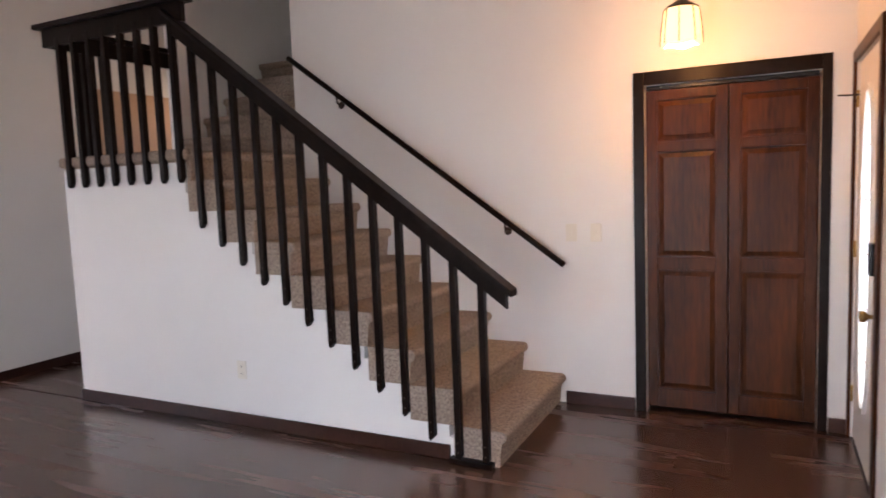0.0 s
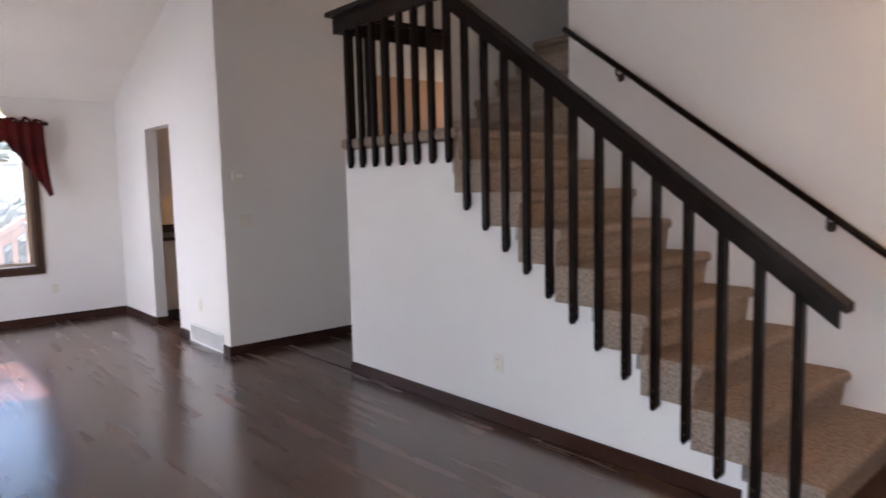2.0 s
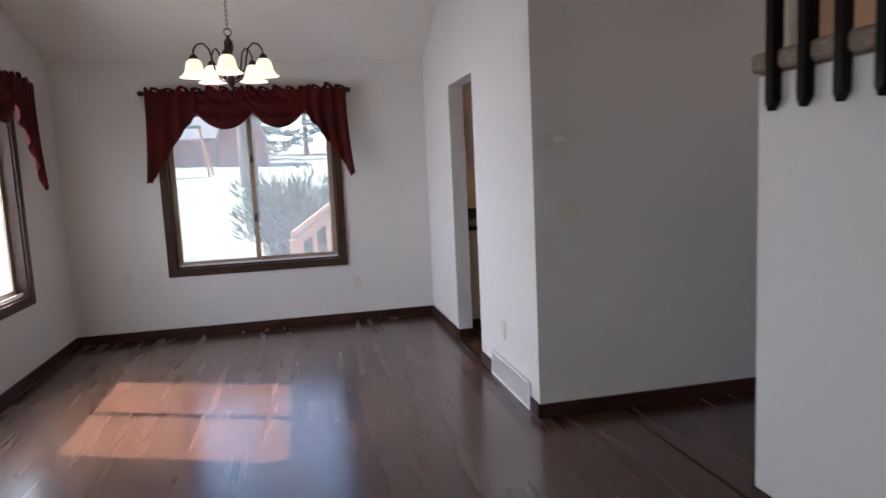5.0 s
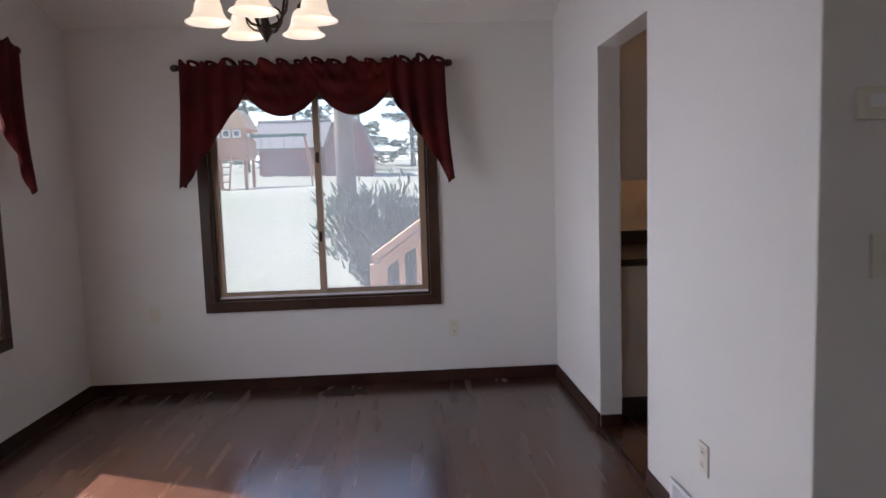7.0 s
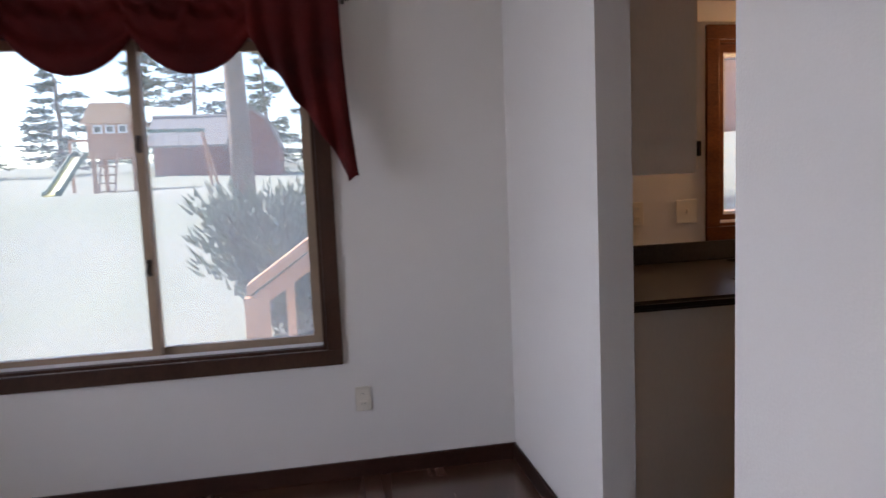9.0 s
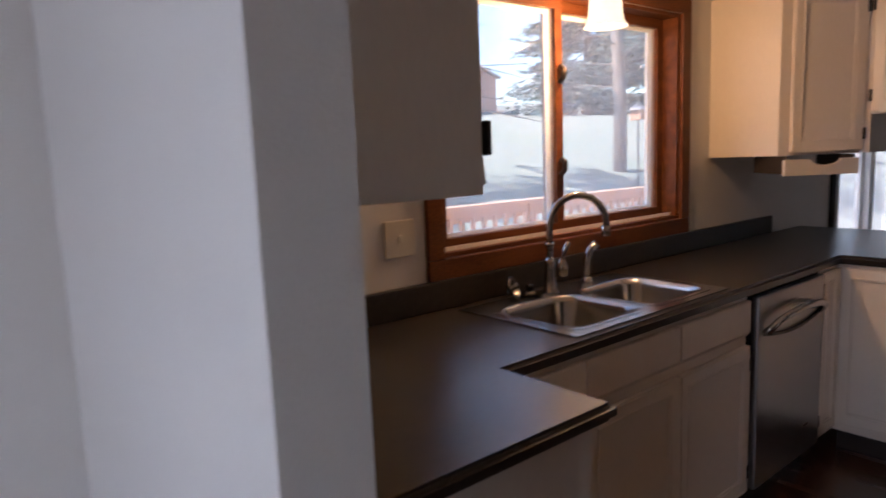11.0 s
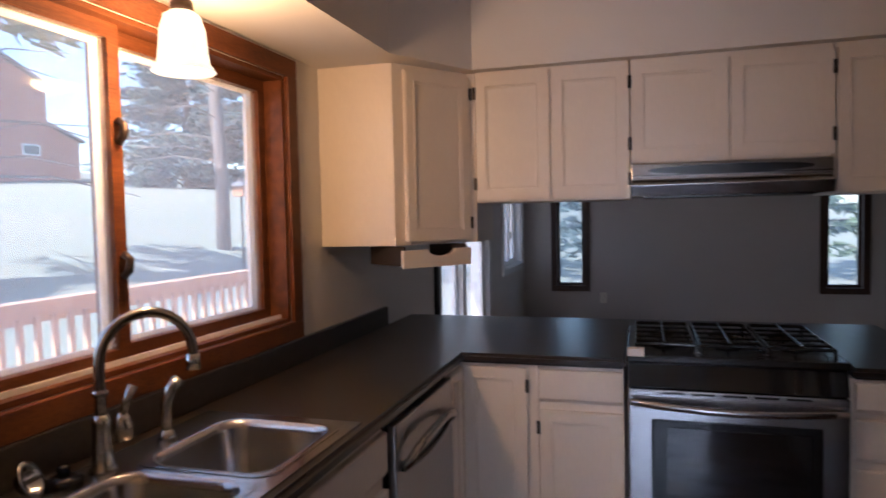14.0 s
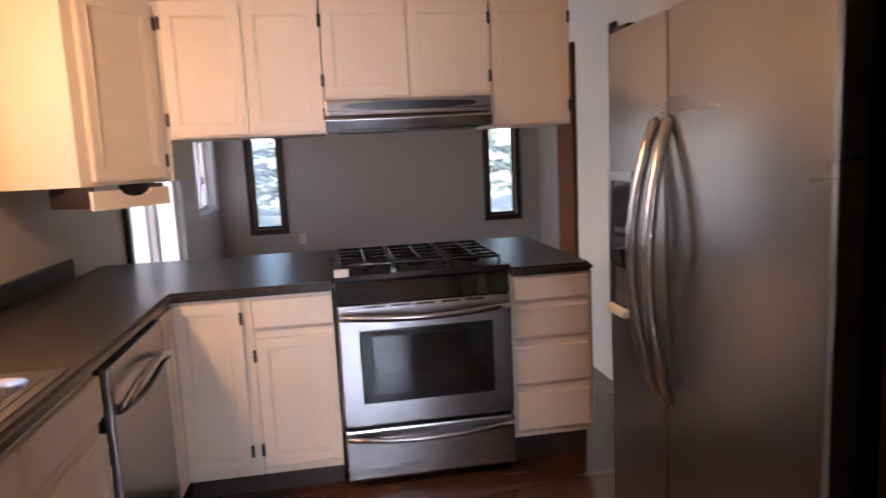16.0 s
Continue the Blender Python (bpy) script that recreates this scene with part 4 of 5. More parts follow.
for x in (0.06, RW - 0.06):
    part("foot", lathe([(0, 0), (0.018, 0), (0.014, 0.03), (0, 0.03)], 10, (x, 0.06, 0)), BLACK, rg)
for gx in (0.03, 0.265, 0.50):
    gr = part("grate", tube([(gx, 0.03, 0.962), (gx + 0.21, 0.03, 0.962), (gx + 0.21, 0.56, 0.962), (gx, 0.56, 0.962), (gx, 0.03, 0.962)], 0.0065, 6), BLACK, rg, "black cast-iron pan grate")
    for k in range(5):
        y = 0.09 + 0.105 * k
        part("grate_bar", tube([(gx, y, 0.966), (gx + 0.21, y, 0.966)], 0.0055, 6), BLACK, gr)
    part("grate_bar", tube([(gx + 0.105, 0.03, 0.97), (gx + 0.105, 0.56, 0.97)], 0.006, 6), BLACK, gr)
    for a in (0.0, 0.21):
        for b in (0.03, 0.56):
            part("grate_foot", tube([(gx + a, b, 0.934), (gx + a, b, 0.962)], 0.006, 6), BLACK, gr)
    for y in (0.16, 0.43):
        part("burner", lathe([(0, 0.955), (0.03, 0.955), (0.033, 0.948), (0.045, 0.945), (0.05, 0.934), (0, 0.934)], 16, (gx + 0.105, y, 0)), BLACK, rg, smooth=True)
for k in range(2):
    part("steel_strip", box(0.238 + 0.235 * k, 0.262 + 0.235 * k, 0.02, 0.57, 0.935, 0.941, 0.002), STEELH, rg)
tg = tagged(finish("energy_tag", box(6.165, 6.20, 7.18, 7.24, 0.936, 0.965, 0.002), PAPER), "small white tag on the range's corner", "label")
tg.matrix_world = pose(-0.005, -0.012, 0.0)

# ---- wall cabinets ----
UX = lambda y: pose(6.46, y, 0, 0, 0, -90)
cabinet("wall_cabinet", UX(7.862), 0.642, 0.31, 1.522, 2.085, [("door", 0.0, 0.32, 1.53, 2.068, "l"), ("door", 0.325, 0.642, 1.53, 2.068, "r")], "cream two-door wall cabinet hung from the soffit", toe=False)
cabinet("wall_cabinet", UX(7.216), 0.732, 0.31, 1.664, 2.085, [("door", 0.0, 0.365, 1.672, 2.068, "l"), ("door", 0.37, 0.732, 1.672, 2.068, "r")], "short cream two-door cabinet above the range hood", toe=False)
cabinet("wall_cabinet", UX(6.482), 0.375, 0.31, 1.522, 2.085, [("door", 0.005, 0.365, 1.53, 2.068, "r")], "cream single-door wall cabinet at the peninsula's end", toe=False)
cc = thing("corner_cabinet", pose(0, 0, 0), "cream diagonal corner wall cabinet", "cabinet")
part("body", prism([(6.135, 8.449), (6.145, 8.127), (6.185, 8.10), (6.458, 7.90), (6.47, 7.866), (6.79, 7.866), (6.79, 8.449)], 1.352, 2.084, "z"), CABWHITE, cc)
L = math.hypot(6.458 - 6.185, 8.10 - 7.90)
ang = math.degrees(math.atan2(7.90 - 8.10, 6.458 - 6.185))
cd = door_front(cc, 0.0, L, 1.365, 2.066, "r")
cd.matrix_local = pose(6.185, 8.10, 0, 0, 0, ang)
hold = thing("under_cabinet_rack", pose(6.05, 8.09, 0, 0, 0, ang), "cream pull-out rack with a scooped front under the corner cabinet", "rack")
sc = [(0.03, 1.265), (0.37, 1.265), (0.37, 1.335)] + [(0.22 + 0.07 * math.cos(radians(a)), 1.335 - 0.028 * math.sin(radians(a))) for a in range(0, 181, 20)] + [(0.03, 1.335)]
part("front", prism(sc, -0.01, 0.008, "y"), CABWHITE, hold)
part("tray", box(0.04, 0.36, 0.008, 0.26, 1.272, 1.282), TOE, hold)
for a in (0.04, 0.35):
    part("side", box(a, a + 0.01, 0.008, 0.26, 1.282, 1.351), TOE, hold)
lc = cabinet("wall_cabinet", pose(3.735, 7.52, 0, 0, 0, 90), 0.925, 0.28, 1.357, 2.084, [("door", 0.01, 0.40, 1.367, 2.068, "l"), ("door", 0.41, 0.80, 1.367, 2.068, "r")], "cream wall cabinet beside the doorway", toe=False)

# ---- range hood ----
hd = thing("range_hood", UX(7.214), "stainless steel range hood with a black oval control strip", "range hood")
part("body", prism([(-0.03, 1.66), (0.30, 1.66), (0.30, 1.53), (-0.045, 1.53), (-0.06, 1.575), (-0.035, 1.595)], 0.0, 0.728, "x", bevel=0.003), STEELH, hd)
part("control_strip", prism([(0.364 + 0.30 * math.cos(2 * math.pi * k / 32), 1.632 + 0.018 * math.sin(2 * math.pi * k / 32)) for k in range(32)], -0.038, -0.028, "y"), BLACK, hd)
part("filter", box(0.05, 0.68, 0.0, 0.27, 1.524, 1.531), BLACK, hd)
for z in (1.612,):
    part("seam", box(0.002, 0.726, -0.039, -0.032, z, z + 0.003), BLACK, hd)

# ---- fridge ----
FY0 = 6.36
FL, FS, FR = 4.515, 5.098, 5.455     # outer edge, seam, outer edge
fr = thing("refrigerator", pose(0, 0, 0), "stainless steel side-by-side refrigerator with bowed handles", "refrigerator")
part("case", box(FL + 0.005, FR - 0.007, 5.65, FY0 - 0.075, 0.02, 1.725, 0.006), BLACK, fr)


def bowed_door(x0, x1, z0, z1):
    """Door slab whose face swells a little towards the middle."""
    pts = [(x0, FY0 - 0.07), (x1, FY0 - 0.07), (x1, FY0 - 0.013)]
    pts += [(x1 - 0.007 + (x0 - x1 + 0.014) * k / 12, FY0 - 0.005 + 0.005 * math.sin(math.pi * k / 12)) for k in range(13)]
    pts += [(x0, FY0 - 0.013)]
    return prism(pts, z0, z1, "z", bevel=0.004)


fz = part("freezer_door", bowed_door(FS + 0.003, FR, 0.09, 1.74), STEEL, fr)
rd = part("fridge_door", bowed_door(FL, FS - 0.003, 0.09, 1.74), STEEL, fr)
# black strip added in the door gap to make the seam read dark
part("seam_dark", box(FS - 0.0028, FS + 0.0028, FY0 - 0.06, FY0 - 0.009, 0.095, 1.735), BLACK, fr, "black strip darkening the gap between the doors")
part("toe_grille", box(FL + 0.02, FR - 0.02, FY0 - 0.075, FY0 - 0.03, 0.02, 0.085, 0.003), BLACK, fr)
for x, s, d in ((FS + 0.050, 1, fz), (FS - 0.026, -1, rd)):
    pts = [(x, FY0 - 0.014, 0.725)] + [(x + s * 0.010 * math.sin(math.pi * k / 14), FY0 + 0.004 + 0.062 * math.sin(math.pi * k / 14) ** 0.8, 0.735 + 0.725 * k / 14) for k in range(15)] + [(x, FY0 - 0.014, 1.47)]
    part("handle", tube(pts, 0.0135, 14, flat=1.2), STEELH, d, smooth=True)
dp = part("dispenser", slab(5.265, 5.435, FY0 - 0.02, FY0 + 0.008, 0.90, 1.335, [(5.285, 5.415, 0.925, 1.105), (5.285, 5.415, 1.135, 1.305)], "y"), CHROME, fz, "ice and water dispenser set in the freezer door")
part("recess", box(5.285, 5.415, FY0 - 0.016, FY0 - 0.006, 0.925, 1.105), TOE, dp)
part("display", box(5.285, 5.415, FY0 - 0.012, FY0 + 0.003, 1.135, 1.305, 0.001), BLACKGLASS, dp)
part("button", box(5.30, 5.40, FY0 + 0.002, FY0 + 0.005, 1.15, 1.165, 0.001), CHROME, dp)
part("spout", prism([(FY0 - 0.006, 1.105), (FY0 + 0.03, 1.105), (FY0 + 0.012, 1.045), (FY0 - 0.006, 1.045)], 5.325, 5.375, "x", bevel=0.003), BLACK, dp)
part("tray", box(5.28, 5.42, FY0 - 0.006, FY0 + 0.034, 0.905, 0.925, 0.004), PLATE, dp)
part("hinge_cover", box(FR - 0.10, FR - 0.012, FY0 - 0.06, FY0 - 0.018, 1.741, 1.758, 0.004), BLACK, fr)
part("hinge_cover", box(FL + 0.012, FL + 0.10, FY0 - 0.06, FY0 - 0.018, 1.741, 1.758, 0.004), BLACK, fr)

pan = thing("pantry_cabinet", pose(0, 0, 0), "tall dark-stained pantry cabinet with notes pinned on it", "cabinet")
part("body", box(3.60, 4.46, 5.64, 6.28, 0.0, 2.10, 0.003), DARKWOOD, pan)
pd = part("door", box(4.05, 4.455, 6.281, 6.30, 0.08, 2.07, 0.004), DARKWOOD, pan)
part("door", box(3.61, 4.042, 6.281, 6.30, 0.08, 2.07, 0.004), DARKWOOD, pan)
part("knob", lathe([(0.008, 0), (0.008, 0.015), (0.018, 0.025), (0.015, 0.036), (0, 0.038)], 14, (0, 0, 0), axis="y"), PLATE, pd, smooth=True).matrix_local = pose(4.13, 6.30, 0.62, 0, 0, 180)
tagged(finish("pinned_note", box(4.28, 4.36, 6.3005, 6.302, 1.60, 1.615), PAPER), "narrow white paper strip on the pantry door", "note")
tagged(finish("pinned_note", box(4.27, 4.36, 6.3005, 6.302, 1.37, 1.45), PAPER), "white note on the pantry door", "note")
tagged(finish("pinned_note", box(4.27, 4.36, 6.3005, 6.302, 1.32, 1.362), PAPERGREEN), "green note on the pantry door", "note")

# ---- kitchen lamps ----
sl = thing("sink_lamp", pose(5.083, 8.283, 0), "bell-shaped white glass lamp on a bronze base under the soffit, lit", "ceiling lamp")
part("canopy", lathe([(0, 2.084), (0.068, 2.084), (0.068, 2.07), (0.055, 2.06), (0.02, 2.05), (0.018, 2.03), (0.028, 2.02), (0.03, 1.995), (0, 1.995)], 22), BRONZE, sl, smooth=True)
bm = lathe([(0.024, 2.0), (0.045, 1.985), (0.056, 1.95), (0.060, 1.90), (0.064, 1.868), (0.078, 1.846), (0.076, 1.844), (0.06, 1.864), (0.055, 1.90), (0.05, 1.95), (0.04, 1.98)], 28)
s = part("shade", bm, FROSTSINK, sl, "glowing frosted bell shade", smooth=True)
s.visible_shadow = False
hk = thing("ceiling_hook", pose(5.03, 8.39, 2.084), "small dark bent bracket under the soffit", "bracket")
part("plate", box(-0.05, 0.05, -0.008, 0.008, -0.006, 0.0, 0.002), BRONZE, hk)
part("hook", tube([(0.03, 0, -0.004), (0.01, 0, -0.02), (-0.035, 0, -0.022)], 0.005, 8), BRONZE, hk)
# unseen hall fixture, built to hold the added fill lamp
for nm, x, y, z, lab in (("added_hall_light", 5.9, 5.0, 2.45, "round white hall light on a stem, unseen, added around the hall fill"),):
    f = thing(nm, pose(x, y, z), lab, "ceiling lamp")
    part("base", lathe([(0, 0), (0.13, 0), (0.13, -0.02), (0, -0.02)], 24), CHROME, f, smooth=True)
    d = part("dome", lathe([(0.125, -0.02), (0.12, -0.06), (0.08, -0.095), (0, -0.105)], 24), FROST, f, smooth=True)
    d.visible_shadow = False
    if z > 2.42:
        part("stem", tube([(0, 0, 0), (0, 0, ceil(5.0) - z)], 0.008, 8), BRONZE, f)

# ---- family room ----
pat = thing("patio_door", pose(0, 0, 0), "white patio door with a black pull handle", "door", kind="structure")
for a, b in ((7.722, 7.80), (9.22, 9.298)):
    part("jamb", box(a, b, 8.44, 8.60, 0, 2.048), VINYL, pat)
part("head", box(7.80, 9.22, 8.44, 8.60, 1.97, 2.048), VINYL, pat)
for k, (a, b, y) in enumerate(((7.81, 8.55, 8.53), (8.49, 9.21, 8.48))):
    lf = part("leaf", slab(a, b, y, y + 0.04, 0.02, 1.965, [(a + 0.09, b - 0.09, 0.14, 1.87)], "y"), VINYL, pat)
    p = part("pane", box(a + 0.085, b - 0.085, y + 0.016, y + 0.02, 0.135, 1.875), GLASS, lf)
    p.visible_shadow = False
    if k == 0:
        part("handle", tube([(a + 0.04, y - 0.002, 0.94), (a + 0.04, y - 0.045, 0.96), (a + 0.04, y - 0.045, 1.16), (a + 0.04, y - 0.002, 1.18)], 0.011, 8), BLACK, lf)
part("dark_casing", box(7.655, 7.72, 8.43, 8.449, 0, 2.1, 0.003), DARKWOOD, pat)
for y0, y1, nm in ((7.78, 8.08, "window_narrow_1"), (5.10, 5.42, "window_narrow_2")):
    w = thing(nm, pose(0, 0, 0), "tall narrow window with dark wooden casing", "window", kind="structure")
    part("casing", slab(11.0, 11.019, y0 - 0.06, y1 + 0.06, 0.62, 2.06, [(y0, y1, 0.68, 2.0)], "x"), WALNUT, w)
    part("window_frame", slab(11.06, 11.10, y0, y1, 0.68, 2.0, [(y0 + 0.03, y1 - 0.03, 0.71, 1.97)], "x"), WALNUT, w)
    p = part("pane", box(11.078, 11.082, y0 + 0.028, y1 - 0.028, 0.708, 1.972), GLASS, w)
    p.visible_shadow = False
    part("crank", tube([(11.055, (y0 + y1) / 2 - 0.03, 0.70), (11.03, (y0 + y1) / 2, 0.715), (11.04, (y0 + y1) / 2 + 0.03, 0.70)], 0.007, 8), BLACK, w)
cs = thing("cased_opening", pose(0, 0, 0), "honey-oak door casing lit at the end of the kitchen wall", "door frame", kind="structure")
part("side_casing", box(7.66, 7.80, 5.621, 5.648, 0, 2.08, 0.004), OAK, cs)
part("jamb", box(7.801, 8.0, 5.50, 5.636, 0, 2.08, 0.003), OAK, cs)
part("side_casing", box(7.02, 7.09, 5.621, 5.642, 0, 2.08, 0.004), WALNUT, cs)
plate(pose(11.018, 7.58, 0.55, 0, 0, -90), "ivory outlet on the family room wall", toggle=False)


# ---- dining valances ----
def valance(m, width, label):
    """Rod with a ruffled heading, two swags and two tapering jabots; local x along the wall, y 0 the wall."""
    v = thing("window_valance", m, label, "valance")
    rod = part("rod", tube([(-0.02, -0.10, 0), (width + 0.02, -0.10, 0)], 0.012, 10), BRONZE, v)
    for x, s in ((-0.02, -1), (width + 0.02, 1)):
        part("finial", lathe([(0, -0.03), (0.016, -0.028), (0.024, -0.008), (0.02, 0.012), (0.01, 0.02), (0, 0.02)], 14, (x + s * 0.01, -0.10, 0), axis="x"), BRONZE, rod, smooth=True)
        part("rod_bracket", box(x - 0.008, x + 0.008, -0.10, 0.0, -0.01, 0.01), BRONZE, rod)

    def sheet(name, outline_top, outline_bottom, x0, x1, amp, freq, n=60, rows=18, y=-0.105, lean=0.0, flare=0.0):
        own = bmesh.new()
        grid = []
        for i in range(n + 1):
            u = i / n
            x = x0 + (x1 - x0) * u
            col = []
            zt, zb = outline_top(u), outline_bottom(u)
            for k in range(rows + 1):
                w = k / rows
                yy = y - amp * math.sin(u * freq * 2 * math.pi + 0.8 * math.sin(3 * w)) * (0.35 + 0.65 * w) - lean * math.sin(math.pi * w)
                col.append(own.verts.new((x + flare * w * w * abs(zb), yy, zt + (zb - zt) * w)))
            grid.append(col)
        for A, B in zip(grid, grid[1:]):
            for k in range(rows):
                own.faces.new((A[k], B[k], B[k + 1], A[k + 1]))
        ob = part(name, own, FABRIC, v, smooth=True)
        md = ob.modifiers.new("thickness", "SOLIDIFY")
        md.thickness = 0.004
        return ob

    def frill(u, seed):
        return 0.018 + 0.016 * math.sin(u * 41 + seed) + 0.012 * math.sin(u * 77 + 2 * seed) + 0.010 * math.sin(u * 23 + 3 * seed)

    def swag(x0, x1, seed, y):
        own = bmesh.new()
        n, rows = 40, 22
        grid = []
        for i in range(n + 1):
            u = i / n
            col = []
            sag = (1 - (2 * u - 1) ** 2)
            for k in range(rows + 1):
                w = k / rows
                z = frill(u * 0.6, seed) * (1 - w) - 0.10 * w - 0.225 * w * sag ** 0.75
                yy = y - 0.035 * sag * w - 0.012 * math.sin(w * 5 * math.pi + 1.5 * sag) * (0.3 + sag)
                col.append(own.verts.new((x0 + (x1 - x0) * u, yy, z)))
            grid.append(col)
        for A, B in zip(grid, grid[1:]):
            for k in range(rows):
                own.faces.new((A[k], B[k], B[k + 1], A[k + 1]))
        ob = part("swag", own, FABRIC, v, smooth=True)
        ob.modifiers.new("thickness", "SOLIDIFY").thickness = 0.004

    W = width
    swag(0.22 * W, 0.535 * W, 1.0, -0.115)
    swag(0.495 * W, 0.80 * W, 2.3, -0.120)

    def jab(u):
        return -0.77 if u < 0.12 else -0.75 + 0.47 * min(1, (u - 0.12) / 0.72) ** 0.9 if u < 0.84 else -0.28 + 0.09 * (u - 0.84) / 0.16
    sheet("jabot", lambda u: frill(u * 0.5, 0.4), lambda u: jab(u) + 0.012 * math.sin(u * 26), 0.0, 0.245 * W, 0.020, 3.4, y=-0.128, flare=-0.06)
    sheet("jabot", lambda u: frill(u * 0.5, 4.1), lambda u: jab(1 - u) + 0.05 * (u > 2) + 0.012 * math.sin(u * 26 + 1), 0.775 * W, W, 0.020, 3.4, y=-0.128, flare=0.06)
    rr = random.Random(7)
    for k in range(15):
        x = W * (0.04 + 0.93 * k / 14)
        own = bmesh.new()
        h = rr.uniform(0.025, 0.055)
        pts = [(x + 0.05 * math.cos(a) * (0.6 + 0.4 * math.cos(a)), -0.10 + 0.012 * math.sin(2 * a), 0.008 + h * abs(math.sin(a))) for a in (radians(15 * j) for j in range(13))]
        part("ruffle", tube(pts, 0.021, 8, flat=0.55, taper=0.012), FABRIC, v, smooth=True)
    return v


val = valance(pose(0.885, 8.44, 2.165), 1.70, "dark red swag valance on a bronze rod over the dining window")
valance(pose(LEFT + 0.01, 5.96, 2.165, 0, 0, 90), 1.73, "dark red swag valance on the side dining window")

# ---- chandelier ----
CH = (1.72, 6.90)
ch = thing("chandelier", pose(CH[0], CH[1], 0), "five-arm bronze chandelier with lit frosted glass bells, on a chain", "chandelier")
zc = ceil(CH[1])
part("canopy", lathe([(0, zc + 0.03), (0.065, zc + 0.03), (0.06, zc - 0.02), (0.015, zc - 0.04), (0, zc - 0.04)], 20), BRONZE, ch, smooth=True)
z = zc - 0.04
k = 0
while z > 2.40:
    own = tube([(0.008 * math.cos(a), 0, z - 0.018 + 0.018 * math.sin(a)) for a in (radians(30 * j) for j in range(13))], 0.0022, 6)
    lk = part("chain_link", own, BRONZE, ch, smooth=True)
    lk.matrix_local = pose(0, 0, 0, 0, 0, 90 * (k % 2))
    z -= 0.029
    k += 1
part("ring", tube([(0.024 * math.cos(a), 0, 2.375 + 0.024 * math.sin(a)) for a in (radians(20 * j) for j in range(19))], 0.004, 8), BRONZE, ch, smooth=True)
part("column", lathe([(0, 2.35), (0.012, 2.35), (0.014, 2.33), (0.028, 2.315), (0.03, 2.27), (0.02, 2.24), (0.014, 2.20), (0.014, 2.10), (0.024, 2.07), (0.03, 2.05), (0.018, 2.03), (0.006, 2.01), (0, 2.0)], 20), BRONZE, ch, smooth=True)
for i in range(5):
    a = radians(72 * i + 54)
    c, s = math.cos(a), math.sin(a)
    arm = [(0.02, 2.07), (0.06, 2.08), (0.10, 2.13), (0.115, 2.20), (0.13, 2.26), (0.165, 2.295), (0.205, 2.285), (0.228, 2.25), (0.232, 2.215)]
    ar = part("arm", tube([(r * c, r * s, z) for r, z in arm], 0.006, 10), BRONZE, ch, smooth=True)
    x, y = 0.232 * c, 0.232 * s
    part("socket", lathe([(0, 2.22), (0.016, 2.22), (0.026, 2.205), (0.03, 2.185), (0, 2.185)], 16, (x, y, 0)), BRONZE, ar, smooth=True)
    sh = part("shade", lathe([(0.028, 2.19), (0.045, 2.175), (0.055, 2.145), (0.06, 2.115), (0.075, 2.09), (0.098, 2.075), (0.095, 2.073), (0.072, 2.086), (0.056, 2.112), (0.05, 2.145), (0.04, 2.17)], 24, (x, y, 0)), FROST, ar, "glowing frosted glass bell", smooth=True)
    sh.visible_shadow = False
    part("bulb", lathe([(0, 2.18), (0.012, 2.175), (0.018, 2.13), (0.01, 2.10), (0, 2.095)], 12, (x, y, 0)), FROST, ar, smooth=True)
    part("scroll", tube([((0.03 + 0.05 * math.sin(t_)) * c, (0.03 + 0.05 * math.sin(t_)) * s, 2.10 + 0.05 * math.cos(t_)) for t_ in (radians(22 * j) for j in range(12))], 0.004, 8), BRONZE, ch, smooth=True)


# ---- outdoors ----
def ground_z(x, y):
    z = -0.75
    if y > 9.5:
        side = min(1, max(0, (x - 4) / 8))
        z += 0.21 * min(y - 9.5, 10) + (0.015 + 0.045 * side) * max(0, min(y - 19.5, 10.5)) + 0.06 * max(0, min(y - 30, 50))
        z += 0.055 * max(0, min(x - 6, 60)) * min(1, (y - 9.5) / 5)
        z += 0.10 * math.sin(0.31 * x + 0.7) * math.cos(0.23 * y) * min(1, max(0, y - 14) / 6)
    return z


def axis(c, reach):
    v, step, out = 0.0, 1.0, [0.0]
    while v < reach:
        v += step
        step *= 1.06 if v > 24 else 1.0
        out.append(v)
    return sorted({c - o for o in out} | {c + o for o in out})


gx, gy = axis(4.0, 700), axis(16.0, 700)
verts = [(x, y, ground_z(x, y)) for x in gx for y in gy]
ny = len(gy)
faces = [(i * ny + j, (i + 1) * ny + j, (i + 1) * ny + j + 1, i * ny + j + 1) for i in range(len(gx) - 1) for j in range(ny - 1)]
me = bpy.data.meshes.new("ground")
me.from_pydata(verts, [], faces)
me.materials.append(LAWN)
tagged(new("ground", me), "pale dry lawn sloping up behind the house", "ground", kind="structure")
# eave out of view, added so no sun patches come through the back windows
structure("eave", box(-0.5, 11.6, BACK + 0.18, BACK + 0.85, 2.40, 2.50), CEDAR, "unseen roof eave along the back wall, keeps sun off the windows", "eave")
structure("foundation", box(-0.07, 11.2, FRONT - 0.18, BACK + 0.17, -1.2, -0.121), ROOFING, "grey foundation under the house", "foundation")

# deck with railing beyond the sink window
deck = thing("deck", pose(0, 0, 0), "weathered cedar deck behind the kitchen", "deck", kind="structure")
part("beam", box(3.9, 10.9, 8.70, 10.9, -0.32, -0.19), DECKWOOD, deck)
for k in range(15):
    y = 8.66 + 0.15 * k
    part("board", box(3.85, 10.95, y, y + 0.143, -0.189, -0.15, 0.003), DECKWOOD, deck)
